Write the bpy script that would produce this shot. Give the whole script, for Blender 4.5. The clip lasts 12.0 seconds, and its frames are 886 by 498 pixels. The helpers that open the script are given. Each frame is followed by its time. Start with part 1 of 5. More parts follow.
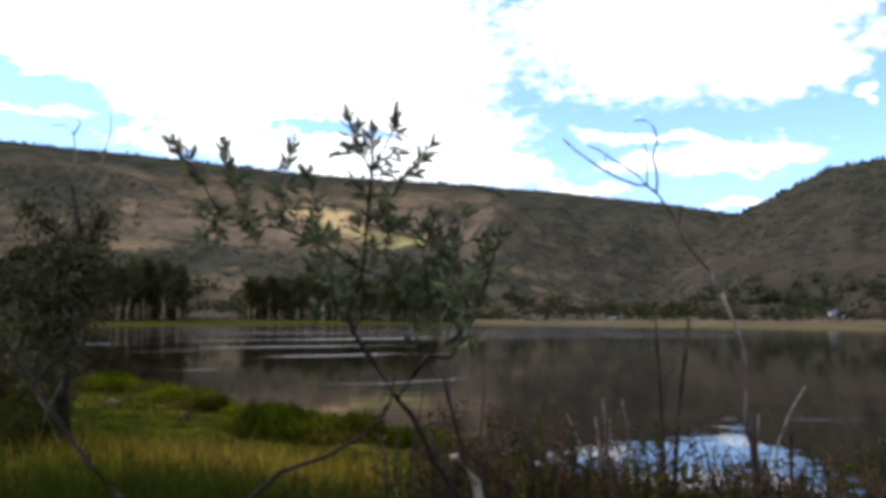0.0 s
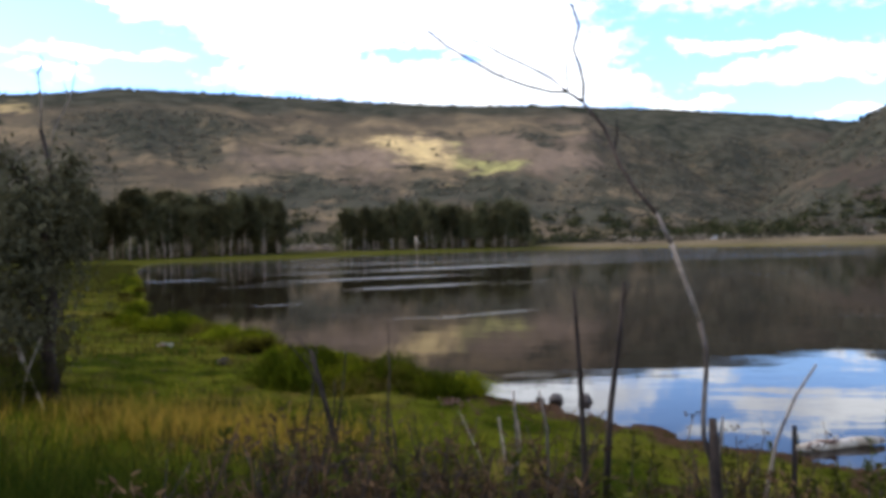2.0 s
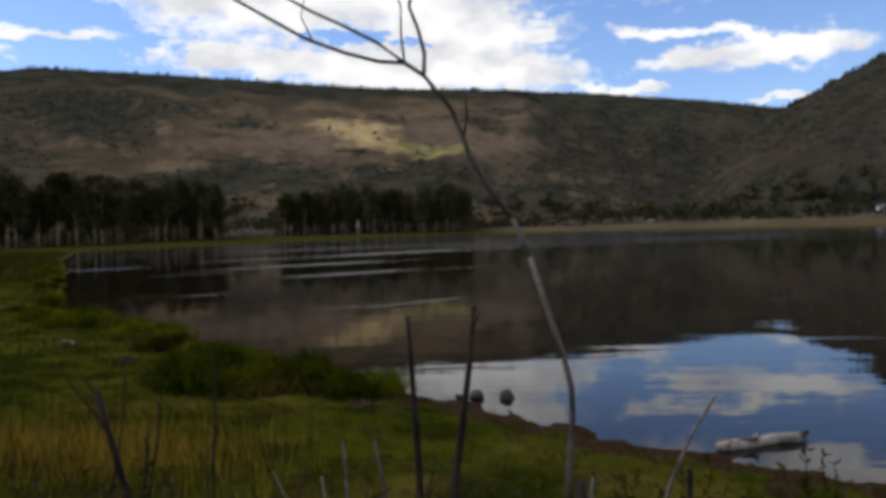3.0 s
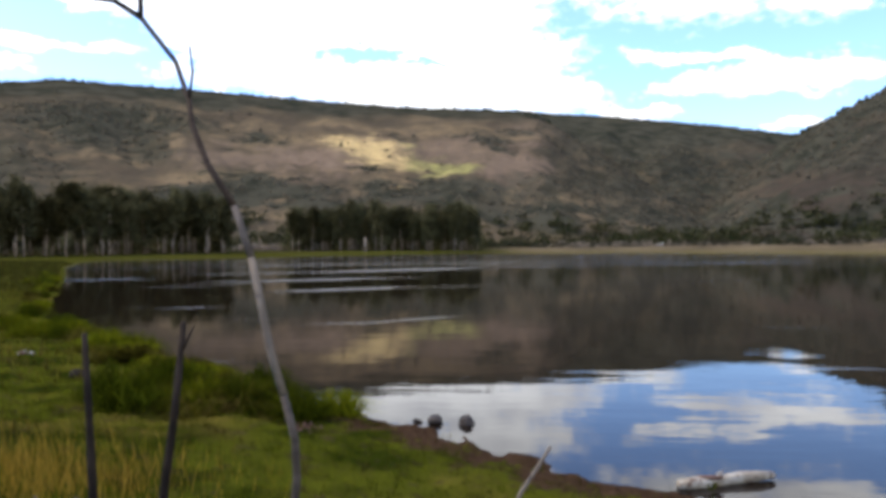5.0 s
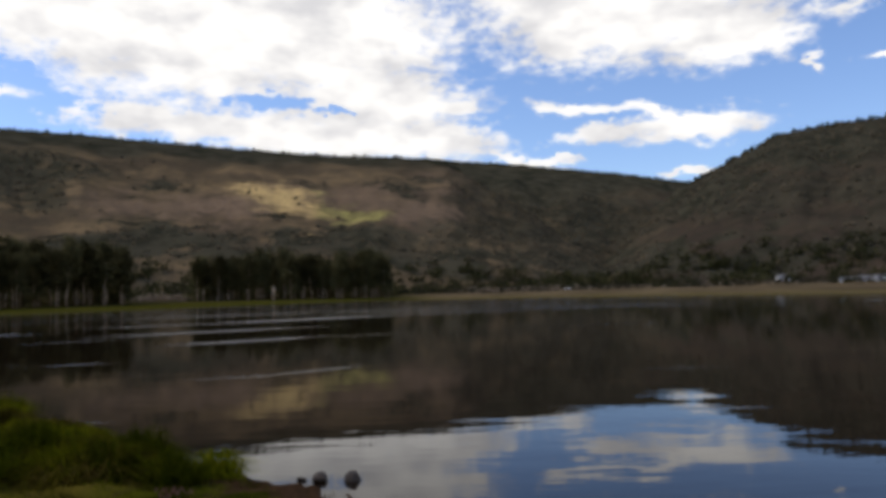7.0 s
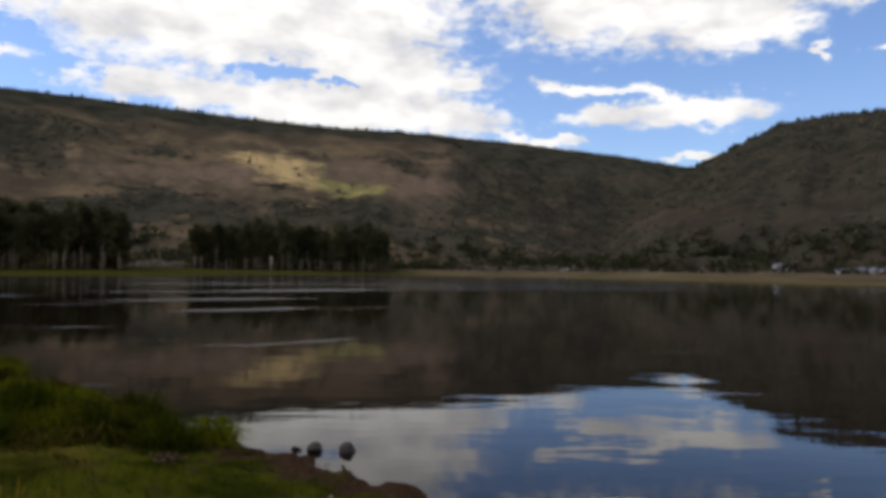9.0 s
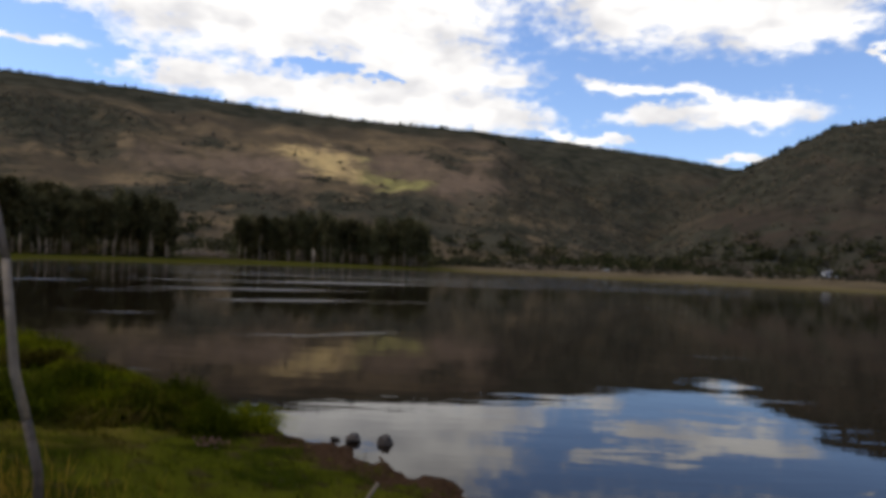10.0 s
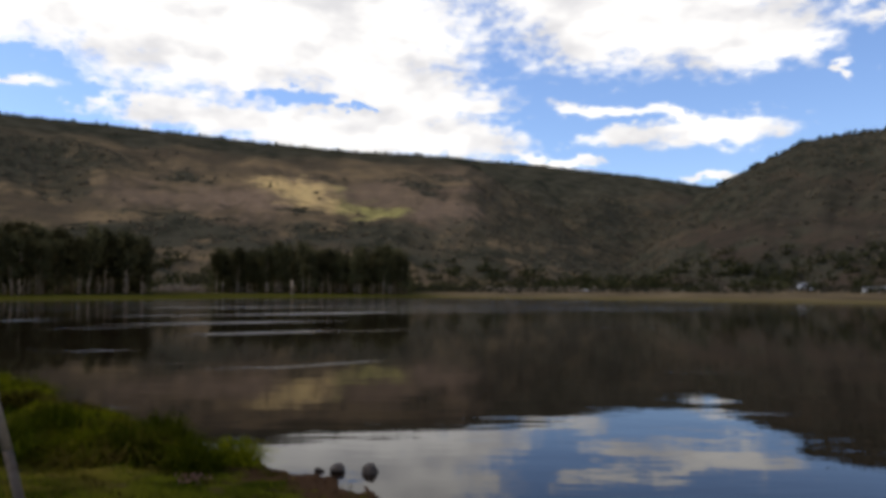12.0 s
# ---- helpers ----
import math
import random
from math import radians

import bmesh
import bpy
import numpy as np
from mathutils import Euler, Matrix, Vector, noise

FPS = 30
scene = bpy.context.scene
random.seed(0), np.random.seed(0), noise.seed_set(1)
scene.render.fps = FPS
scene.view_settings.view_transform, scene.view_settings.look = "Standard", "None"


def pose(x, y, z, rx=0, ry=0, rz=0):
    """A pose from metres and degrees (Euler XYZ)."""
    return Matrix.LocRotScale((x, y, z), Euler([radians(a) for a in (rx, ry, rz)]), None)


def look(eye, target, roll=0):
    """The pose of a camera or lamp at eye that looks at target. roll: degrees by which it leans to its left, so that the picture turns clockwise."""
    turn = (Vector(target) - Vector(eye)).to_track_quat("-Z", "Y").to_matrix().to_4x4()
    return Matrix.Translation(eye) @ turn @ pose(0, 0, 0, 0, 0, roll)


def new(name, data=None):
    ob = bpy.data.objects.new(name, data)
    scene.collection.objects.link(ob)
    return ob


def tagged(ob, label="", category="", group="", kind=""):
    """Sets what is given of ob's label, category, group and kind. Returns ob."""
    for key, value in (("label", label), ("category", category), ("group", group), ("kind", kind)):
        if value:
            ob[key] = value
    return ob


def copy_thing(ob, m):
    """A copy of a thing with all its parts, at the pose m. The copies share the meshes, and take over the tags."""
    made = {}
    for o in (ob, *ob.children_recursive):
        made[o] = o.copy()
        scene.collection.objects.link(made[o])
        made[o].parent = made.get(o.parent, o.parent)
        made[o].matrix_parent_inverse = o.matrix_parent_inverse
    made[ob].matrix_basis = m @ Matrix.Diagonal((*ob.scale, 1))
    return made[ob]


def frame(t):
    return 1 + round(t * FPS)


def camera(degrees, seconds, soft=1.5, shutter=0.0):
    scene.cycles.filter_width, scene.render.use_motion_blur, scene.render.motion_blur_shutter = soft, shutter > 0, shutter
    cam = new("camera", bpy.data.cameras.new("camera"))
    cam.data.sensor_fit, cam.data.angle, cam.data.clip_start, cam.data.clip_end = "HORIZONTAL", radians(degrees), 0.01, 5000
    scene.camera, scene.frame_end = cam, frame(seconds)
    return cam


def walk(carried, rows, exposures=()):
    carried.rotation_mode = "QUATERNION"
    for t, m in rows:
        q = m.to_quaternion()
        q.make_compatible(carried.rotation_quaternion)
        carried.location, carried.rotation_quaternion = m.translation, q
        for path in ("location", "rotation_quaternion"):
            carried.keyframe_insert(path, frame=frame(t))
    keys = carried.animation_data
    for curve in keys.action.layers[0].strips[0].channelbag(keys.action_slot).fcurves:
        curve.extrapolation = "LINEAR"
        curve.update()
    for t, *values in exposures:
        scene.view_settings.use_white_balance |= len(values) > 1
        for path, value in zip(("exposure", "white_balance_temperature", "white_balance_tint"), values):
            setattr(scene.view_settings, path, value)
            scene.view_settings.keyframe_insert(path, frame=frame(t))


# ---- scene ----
cam = camera(61.2, 12.0, soft=4.3, shutter=0.18)
# seconds, place in metres, yaw, pitch, roll in degrees
PATH = [
    (0.0, -2.384, -2.815, 2.438, 1.739, 5.269, 0.299),
    (0.5, -2.054, -2.404, 2.486, -1.391, 3.087, -0.251),
    (1.0, -1.798, -2.082, 2.578, -2.685, -0.441, -1.402),
    (1.5, -1.518, -1.847, 2.531, -0.407, 0.748, -2.041),
    (2.0, -1.346, -1.541, 2.606, 9.037, -0.276, -1.526),
    (2.5, -1.148, -1.013, 2.604, 12.193, 3.935, 0.817),
    (3.0, -0.997, -0.810, 2.689, 4.726, -1.613, -1.824),
    (3.5, -0.772, -0.640, 2.601, 5.645, -1.096, -0.657),
    (3.7, -0.692, -0.470, 2.601, 5.485, -1.566, -1.177),
    (5.3, -0.256, -0.115, 2.621, 5.124, -0.023, -0.159),
    (5.5, -0.206, -0.085, 2.641, 1.834, 0.037, 0.341),
    (6.0, -0.021, -0.021, 2.677, -8.173, 3.379, 0.450),
    (6.5, 0.048, -0.022, 2.655, 0.186, 3.292, -0.558),
    (7.0, 0.074, -0.031, 2.649, -1.399, 3.290, -1.460),
    (9.0, 0.014, 0.070, 2.626, -1.511, 1.501, 0.678),
    (9.5, 0.011, 0.059, 2.626, 0.405, 0.938, 0.886),
    (10.0, -0.015, 0.061, 2.616, 1.600, 1.156, 2.333),
    (10.5, -0.008, 0.051, 2.615, 1.417, 2.138, 1.960),
    (11.0, -0.009, 0.050, 2.626, 0.773, 2.209, 1.096),
    (11.5, -0.011, 0.039, 2.614, 0.193, 2.239, -0.082),
    (12.0, -0.005, 0.025, 2.595, 0.013, 3.185, 0.221),
]


def cam_pose(x, y, z, yaw, pitch, roll):
    return Matrix.Translation((x, y, z)) @ pose(0, 0, 0, 0, 0, yaw) @ pose(0, 0, 0, 90 + pitch) @ pose(0, 0, 0, 0, 0, roll)


walk(cam, [(r[0], cam_pose(*r[1:])) for r in PATH],
     exposures=[(0.0, 0.65, 6100, 10), (0.3, 0.15, 6150, 10), (1.0, 1.10, 6000, 10), (1.5, 1.35, 5850, 10), (2.0, 0.95, 5900, 10), (2.5, 0.90, 5950, 10), (2.8, -0.40, 6300, 10), (3.2, -0.20, 6300, 10), (3.5, 0.00, 6300, 10), (3.7, 0.45, 6250, 10), (5.3, 0.85, 6100, 10), (5.6, 0.65, 6100, 10), (6.0, -0.20, 6500, 10), (7.0, -0.30, 6500, 10), (9.0, -0.32, 6500, 10), (9.5, -0.24, 6500, 10), (12.0, -0.20, 6500, 10)])

# ---------------------------------------------------------------- node helpers


class Nodes:
    """Short writing for node trees."""

    def __init__(self, tree):
        self.tree = tree

    def add(self, kind, **sockets):
        n = self.tree.nodes.new(kind)
        for k, v in sockets.items():
            self.put(n, k.replace("_", " "), v)
        return n

    def put(self, n, name, v):
        s = n.inputs[name]
        if isinstance(v, bpy.types.NodeSocket):
            self.tree.links.new(v, s)
        else:
            s.default_value = v

    def math(self, op, a, b=0.0, c=0.0):
        n = self.tree.nodes.new("ShaderNodeMath")
        n.operation = op
        for i, v in enumerate((a, b, c)):
            if isinstance(v, bpy.types.NodeSocket):
                self.tree.links.new(v, n.inputs[i])
            else:
                n.inputs[i].default_value = v
        return n.outputs[0]

    def smooth(self, v, lo, hi, a=0.0, b=1.0):
        n = self.tree.nodes.new("ShaderNodeMapRange")
        n.interpolation_type = "SMOOTHSTEP"
        for i, x in enumerate((v, lo, hi, a, b)):
            if isinstance(x, bpy.types.NodeSocket):
                self.tree.links.new(x, n.inputs[i])
            else:
                n.inputs[i].default_value = x
        return n.outputs[0]

    def mix(self, f, a, b):
        n = self.tree.nodes.new("ShaderNodeMix")
        n.data_type = "RGBA"
        for i, x in ((0, f), (6, a), (7, b)):
            if isinstance(x, bpy.types.NodeSocket):
                self.tree.links.new(x, n.inputs[i])
            else:
                n.inputs[i].default_value = x if i == 0 else (*x[:3], 1)
        return n.outputs[2]

    def noise(self, scale, vector=None, detail=4.0, rough=0.55, warp=0.0):
        n = self.add("ShaderNodeTexNoise", Scale=scale, Detail=detail, Roughness=rough, Distortion=warp)
        if vector is not None:
            self.put(n, "Vector", vector)
        return n.outputs[0]

    def stretch(self, vector, sx, sy, sz, turn=0.0):
        n = self.add("ShaderNodeMapping", Vector=vector, Scale=(sx, sy, sz), Rotation=(0, 0, radians(turn)))
        return n.outputs[0]


# ---------------------------------------------------------------- sky and sun
SUN_AZ, SUN_EL = -85.0, 50.0

world = bpy.data.worlds.new("sky")
scene.world = world
world.use_nodes = True
world.node_tree.nodes.clear()
W = Nodes(world.node_tree)
sky = W.add("ShaderNodeTexSky")
sky.sky_type = "NISHITA"
sky.sun_disc = False
sky.sun_elevation, sky.sun_rotation = radians(SUN_EL), radians(SUN_AZ)
sky.air_density, sky.dust_density, sky.ozone_density = 1.0, 0.3, 1.5
way = W.add("ShaderNodeTexCoord").outputs["Generated"]
axes = W.add("ShaderNodeSeparateXYZ", Vector=way)
az = W.math("MULTIPLY", W.math("ARCTAN2", axes.outputs[0], axes.outputs[1]), 57.2958)
el = W.math("MULTIPLY", W.math("ARCSINE", axes.outputs[2]), 57.2958)
plane = W.add("ShaderNodeCombineXYZ", X=W.math("MULTIPLY", az, 0.1), Y=W.math("MULTIPLY", el, 0.2)).outputs[0]
billow = W.noise(1.3, plane, 6.0, 0.6, 0.3)
wisp = W.noise(7.0, plane, 5.0, 0.65)
warp = W.add("ShaderNodeTexNoise", Vector=plane, Scale=2.6, Detail=5.0, Roughness=0.62)
push = W.add("ShaderNodeSeparateColor", Color=warp.outputs["Color"])
az = W.math("ADD", az, W.math("MULTIPLY_ADD", push.outputs[0], 8.0, -4.0))
el = W.math("ADD", el, W.math("MULTIPLY_ADD", push.outputs[1], 3.6, -1.8))
# cloud banks: bearing, elevation, half width, half height in degrees, tilt, thickness
CLOUDS = [(-8, 19.8, 10.0, 5.6, 0, 0.15), (-18, 19.2, 12, 4.9, 0, 0.15), (-29, 20.6, 11, 4.9, 0, 0.1), (-39, 22.8, 10, 5.2, 0, 0.1), (-4, 14.3, 7.4, 2.8, 0, 0.1), (-19, 12.7, 9, 1.1, -3, 0.1),
          (-8, 11.7, 10, 1.4, -3, 0.1), (0.5, 11.6, 6, 1.5, -9, 0.05), (2.6, 13.7, 2.3, 0.55, 0, 0), (7.5, 10.0, 4, 0.5, -8, -0.1), (-30, 13.8, 1.8, 0.5, 0, 0), (-43.5, 17, 4, 1.4, -8, 0),
          (-45, 13.2, 5, 1.7, 0, 0), (-35, 12.6, 4, 0.6, 0, 0), (16, 20.8, 11, 3.9, 0, 0.15), (11, 18.2, 3.8, 1.7, 0, 0), (22.6, 17.6, 4.8, 2.2, 8, 0.1), (30.5, 18.4, 3.5, 1.5, 0, -0.62),
          (12.6, 13.35, 4.6, 0.45, -9, 0.05), (20.2, 11.6, 4.7, 1.05, 0, 0.1), (14.8, 11.5, 4.6, 0.5, 2, 0), (17.6, 12.4, 3, 0.5, -10, 0), (10.5, 9.7, 2.2, 0.3, -5, -0.1), (19.9, 8.2, 1.9, 0.3, 0, 0), (33.5, 14.8, 2.4, 0.35, 0, -0.05)]
GAPS = [(-11.6, 14.4, 4.4, 0.8, 0, 0), (-7, 13.5, 1.6, 0.35, 0, 0), (-33.0, 14.9, 9.0, 1.2, -11, 0.3), (-39.5, 15.2, 6.5, 2.0, -11, 0.9), (-40.5, 12.2, 6.5, 1.5, 0, 0.7), (-32, 12.2, 4.5, 0.8, 0, 0.3)]
# thin streaks across the gaps
STREAKS_HIGH = [(-33, 13.6, 5.0, 0.36, 1, 0), (-41.6, 14.2, 2.2, 0.42, -14, 0), (-36.5, 12.35, 3.0, 0.30, 1, 0), (-45, 12.2, 2.6, 0.5, 0, 0), (-44, 16.8, 2.4, 0.5, -9, 0)]
PUFF = (28.5, 15.1, 0.5, 0.55, 0, 0)


def oval(ca, ce, ra, re, tilt, thick):
    c, s_ = math.cos(radians(tilt)), math.sin(radians(tilt))
    dx, dy = W.math("SUBTRACT", az, ca), W.math("SUBTRACT", el, ce)
    du = W.math("DIVIDE", W.math("ADD", W.math("MULTIPLY", dx, c), W.math("MULTIPLY", dy, s_)), ra)
    dv = W.math("DIVIDE", W.math("SUBTRACT", W.math("MULTIPLY", dy, c), W.math("MULTIPLY", dx, s_)), re)
    return W.math("SUBTRACT", 1.0 + thick, W.math("SQRT", W.math("ADD", W.math("MULTIPLY", du, du), W.math("MULTIPLY", dv, dv))))


field = oval(*CLOUDS[0])
for c in CLOUDS[1:]:
    field = W.math("MAXIMUM", field, oval(*c))
# beyond the banks: broken cloud all round and overhead
dome = W.noise(1.6, way, 5.0, 0.6)
outside = W.math("MAXIMUM", W.smooth(W.math("ABSOLUTE", az), 46.0, 62.0), W.smooth(el, 24.0, 32.0))
field = W.math("MAXIMUM", field, W.math("ADD", W.math("MULTIPLY", outside, 2.0), W.math("MULTIPLY_ADD", dome, 5.0, -4.75)))
field = W.math("MAXIMUM", field, -0.9)
for g in GAPS:
    field = W.math("SUBTRACT", field, W.math("MULTIPLY", W.math("MAXIMUM", W.math("ADD", oval(*g), W.math("MULTIPLY_ADD", wisp, 2.0, -1.0)), 0.0), 1.9))
field = W.math("ADD", field, W.math("MULTIPLY_ADD", billow, 1.0, -0.5))
field = W.math("ADD", field, W.math("MULTIPLY_ADD", wisp, 1.3, -0.65))
for c in STREAKS_HIGH:
    field = W.math("MAXIMUM", field, W.math("ADD", W.math("MULTIPLY", oval(*c), 0.8), W.math("MULTIPLY_ADD", wisp, 1.0, -0.5)))
field = W.math("MAXIMUM", field, W.math("ADD", W.math("MULTIPLY", oval(*PUFF), 0.8), W.math("MULTIPLY_ADD", wisp, 0.2, -0.1)))
cover = W.smooth(field, -0.30, 0.42)
body = W.mix(W.smooth(W.noise(1.7, plane, 4.0, 0.55), 0.30, 0.62), (0.90, 0.89, 0.91), (1.35, 1.32, 1.28))
blue = W.add("ShaderNodeMix")
blue.data_type, blue.blend_type = "RGBA", "MULTIPLY"
blue.inputs[0].default_value = 1.0
W.tree.links.new(sky.outputs[0], blue.inputs[6])
blue.inputs[7].default_value = (0.157, 0.170, 0.207, 1)
shade = W.mix(cover, blue.outputs[2], body)
glow = W.add("ShaderNodeBackground", Color=shade, Strength=1.0)
out = W.add("ShaderNodeOutputWorld")
W.tree.links.new(glow.outputs[0], out.inputs[0])

sun_data = bpy.data.lights.new("sun", "SUN")
sun_data.energy, sun_data.angle, sun_data.color = 1.8, radians(12), (1.0, 0.86, 0.66)
sun = new("sun", sun_data)
sun_from = Vector((math.sin(radians(SUN_AZ)) * math.cos(radians(SUN_EL)), math.cos(radians(SUN_AZ)) * math.cos(radians(SUN_EL)), math.sin(radians(SUN_EL))))
sun.matrix_world = look(sun_from * 100, (0, 0, 0))

# ---------------------------------------------------------------- materials


def material(name):
    m = bpy.data.materials.new(name)
    m.use_nodes = True
    m.node_tree.nodes.clear()
    n = Nodes(m.node_tree)
    bsdf = n.add("ShaderNodeBsdfPrincipled")
    o = n.add("ShaderNodeOutputMaterial")
    m.node_tree.links.new(bsdf.outputs[0], o.inputs[0])
    return m, n, bsdf


def varied(name, a, b, scale=4.0, rough=0.85, bump=0.3, fine=30.0, spread=0.35, c=None, bump_m=0.01, island=False):
    """Two tones in large patches, a grain over them, a random tone for each object, and a fine relief."""
    m, n, bsdf = material(name)
    where = n.add("ShaderNodeTexCoord").outputs["Object"]
    big = n.smooth(n.noise(scale, where, 4.0), 0.35, 0.65)
    col = n.mix(big, a, b)
    if c:
        col = n.mix(n.smooth(n.noise(scale * 2.7, where, 5.0), 0.52, 0.68), col, c)
    grain = n.noise(fine, where, 5.0, 0.65)
    lot = n.add("ShaderNodeObjectInfo").outputs["Random"] if not island else n.add("ShaderNodeNewGeometry").outputs["Random Per Island"]
    v = n.math("ADD", n.math("MULTIPLY_ADD", grain, 0.7, 0.65), n.math("MULTIPLY_ADD", lot, spread, -spread / 2))
    hsv = n.add("ShaderNodeHueSaturation", Color=col, Value=v)
    n.put(bsdf, "Base Color", hsv.outputs[0])
    n.put(bsdf, "Roughness", rough)
    n.put(bsdf, "Specular IOR Level", 0.15 if rough > 0.7 else 0.5)
    n.put(bsdf, "Normal", n.add("ShaderNodeBump", Height=grain, Strength=bump, Distance=bump_m).outputs[0])
    return m


def leafy(name, a, b, rough=0.6, spread=0.5, through_light=0.25, dead=None):
    """Leaves: a tone of its own for each leaf, a little light coming through."""
    m, n, bsdf = material(name)
    geo = n.add("ShaderNodeNewGeometry")
    col = n.mix(geo.outputs["Random Per Island"], a, b)
    where = n.add("ShaderNodeTexCoord").outputs["Object"]
    v = n.math("MULTIPLY_ADD", n.noise(0.9, where, 3.0), spread * 2, 1 - spread)
    if dead:
        col = n.mix(n.math("MULTIPLY", n.smooth(n.noise(1.7, where, 5.0, 0.7), 0.49, 0.58), 0.8), col, dead)
        v = n.math("MULTIPLY", v, n.smooth(n.noise(3.0, where, 5.0, 0.7), 0.42, 0.57, 0.28, 1.15))
    v = n.math("ADD", v, n.math("MULTIPLY_ADD", n.add("ShaderNodeObjectInfo").outputs["Random"], 0.7, -0.35))
    hsv = n.add("ShaderNodeHueSaturation", Color=col, Value=v)
    n.put(bsdf, "Base Color", hsv.outputs[0])
    n.put(bsdf, "Roughness", 0.85)
    n.put(bsdf, "Specular IOR Level", 0.0)
    tr = n.add("ShaderNodeBsdfTranslucent", Color=hsv.outputs[0])
    mx = n.add("ShaderNodeMixShader", Fac=through_light)
    n.tree.links.new(bsdf.outputs[0], mx.inputs[1])
    n.tree.links.new(tr.outputs[0], mx.inputs[2])
    o = [q for q in n.tree.nodes if q.bl_idname == "ShaderNodeOutputMaterial"][0]
    n.tree.links.new(mx.outputs[0], o.inputs[0])
    return m


BARK_DARK = varied("dark_bark", (0.018, 0.012, 0.008), (0.046, 0.031, 0.021), 9, 0.9, 0.6, 120, 0.3)
BARK_BROWN = varied("brown_bark", (0.050, 0.032, 0.020), (0.120, 0.080, 0.052), 9, 0.9, 0.6, 120, 0.3)
BARK_MID = varied("peeling_bark", (0.085, 0.062, 0.044), (0.19, 0.145, 0.108), 14, 0.9, 0.6, 120, 0.3)
BARK_GREY = varied("weathered_wood", (0.175, 0.132, 0.090), (0.30, 0.232, 0.162), 6, 0.85, 0.6, 90, 0.2, c=(0.10, 0.08, 0.065))
BARK_PALE = varied("aspen_bark", (0.22, 0.155, 0.10), (0.48, 0.36, 0.25), 0.8, 0.85, 0.4, 5, 0.4, c=(0.07, 0.06, 0.05))
WOOD_LOG = varied("bleached_log", (0.34, 0.27, 0.18), (0.56, 0.48, 0.36), 5, 0.75, 0.6, 60, 0.1, c=(0.16, 0.10, 0.065))
BONE = varied("bleached_wood", (0.30, 0.265, 0.21), (0.48, 0.43, 0.36), 9, 0.7, 0.4, 60, 0.1)
ROCK = varied("wet_rock", (0.028, 0.022, 0.017), (0.080, 0.062, 0.048), 7, 0.75, 0.8, 40, 0.3)
DEBRIS = varied("brown_debris", (0.10, 0.045, 0.03), (0.16, 0.09, 0.06), 9, 0.9, 0.6, 60, 0.3)
LEAF_WILLOW = leafy("willow_leaf", (0.068, 0.080, 0.036), (0.20, 0.195, 0.095), 0.5, 0.25, 0.3)
LEAF_GROVE = leafy("grove_leaf", (0.044, 0.042, 0.018), (0.115, 0.098, 0.042), 0.7, 0.3)
LEAF_FOOT = leafy("foothill_leaf", (0.018, 0.021, 0.008), (0.058, 0.054, 0.022), 0.7, 0.3)
LEAF_SCRUB = leafy("scrub_leaf", (0.026, 0.030, 0.015), (0.080, 0.070, 0.042), 0.75, 0.3)
LEAF_PALE = leafy("dead_brush", (0.13, 0.10, 0.068), (0.26, 0.20, 0.14), 0.75, 0.3)
LEAF_HILL = leafy("hill_scrub", (0.066, 0.056, 0.036), (0.140, 0.110, 0.068), 0.85, 0.3, 0.1)
LEAF_WEED = leafy("weed_leaf", (0.027, 0.036, 0.005), (0.080, 0.073, 0.013), 0.65, 0.3)
LEAF_MASS = leafy("weed_tangle", (0.022, 0.025, 0.004), (0.075, 0.050, 0.013), 0.8, 0.4)
LEAF_DRY = leafy("dry_weed", (0.048, 0.029, 0.014), (0.120, 0.070, 0.033), 0.8, 0.3)
BLADE_GREEN = leafy("green_grass", (0.042, 0.056, 0.003), (0.132, 0.130, 0.009), 0.55, 0.35, dead=(0.075, 0.048, 0.016))
BLADE_LUSH = leafy("lush_grass", (0.052, 0.072, 0.003), (0.180, 0.168, 0.007), 0.5, 0.35)
BLADE_DARK = leafy("dark_green_grass", (0.010, 0.018, 0.002), (0.046, 0.052, 0.006), 0.5, 0.35)
BLADE_DEEP = leafy("deep_green_grass", (0.020, 0.032, 0.002), (0.085, 0.092, 0.005), 0.5, 0.35)
BLADE_FAR = leafy("far_shore_grass", (0.050, 0.056, 0.008), (0.130, 0.112, 0.018), 0.6, 0.45, dead=(0.06, 0.042, 0.014))
BLADE_SHORE = leafy("shore_grass", (0.052, 0.054, 0.006), (0.145, 0.112, 0.014), 0.6, 0.45, dead=(0.075, 0.05, 0.014))
LEAF_TREE = leafy("bank_tree_leaf", (0.038, 0.034, 0.016), (0.088, 0.076, 0.038), 0.7, 0.35, 0.1)
BLADE_GOLD = leafy("golden_grass", (0.22, 0.138, 0.015), (0.40, 0.235, 0.034), 0.65, 0.3)
CONIFER = leafy("conifer", (0.014, 0.022, 0.012), (0.035, 0.045, 0.025), 0.8, 0.3, 0.1)
PAINT_WHITE = varied("white_paint", (0.72, 0.72, 0.70), (0.80, 0.80, 0.78), 0.6, 0.5, 0.1, 20, 0.06)
ROOF_GREY = varied("grey_roof", (0.16, 0.15, 0.15), (0.22, 0.21, 0.2), 0.6, 0.8, 0.3, 8, 0.2)
GLASS_DARK = varied("dark_window", (0.02, 0.025, 0.03), (0.035, 0.04, 0.045), 1, 0.15, 0.0, 4, 0.1)
RUBBER = varied("tyre_rubber", (0.02, 0.02, 0.02), (0.035, 0.035, 0.035), 4, 0.9, 0.3, 60, 0.1)


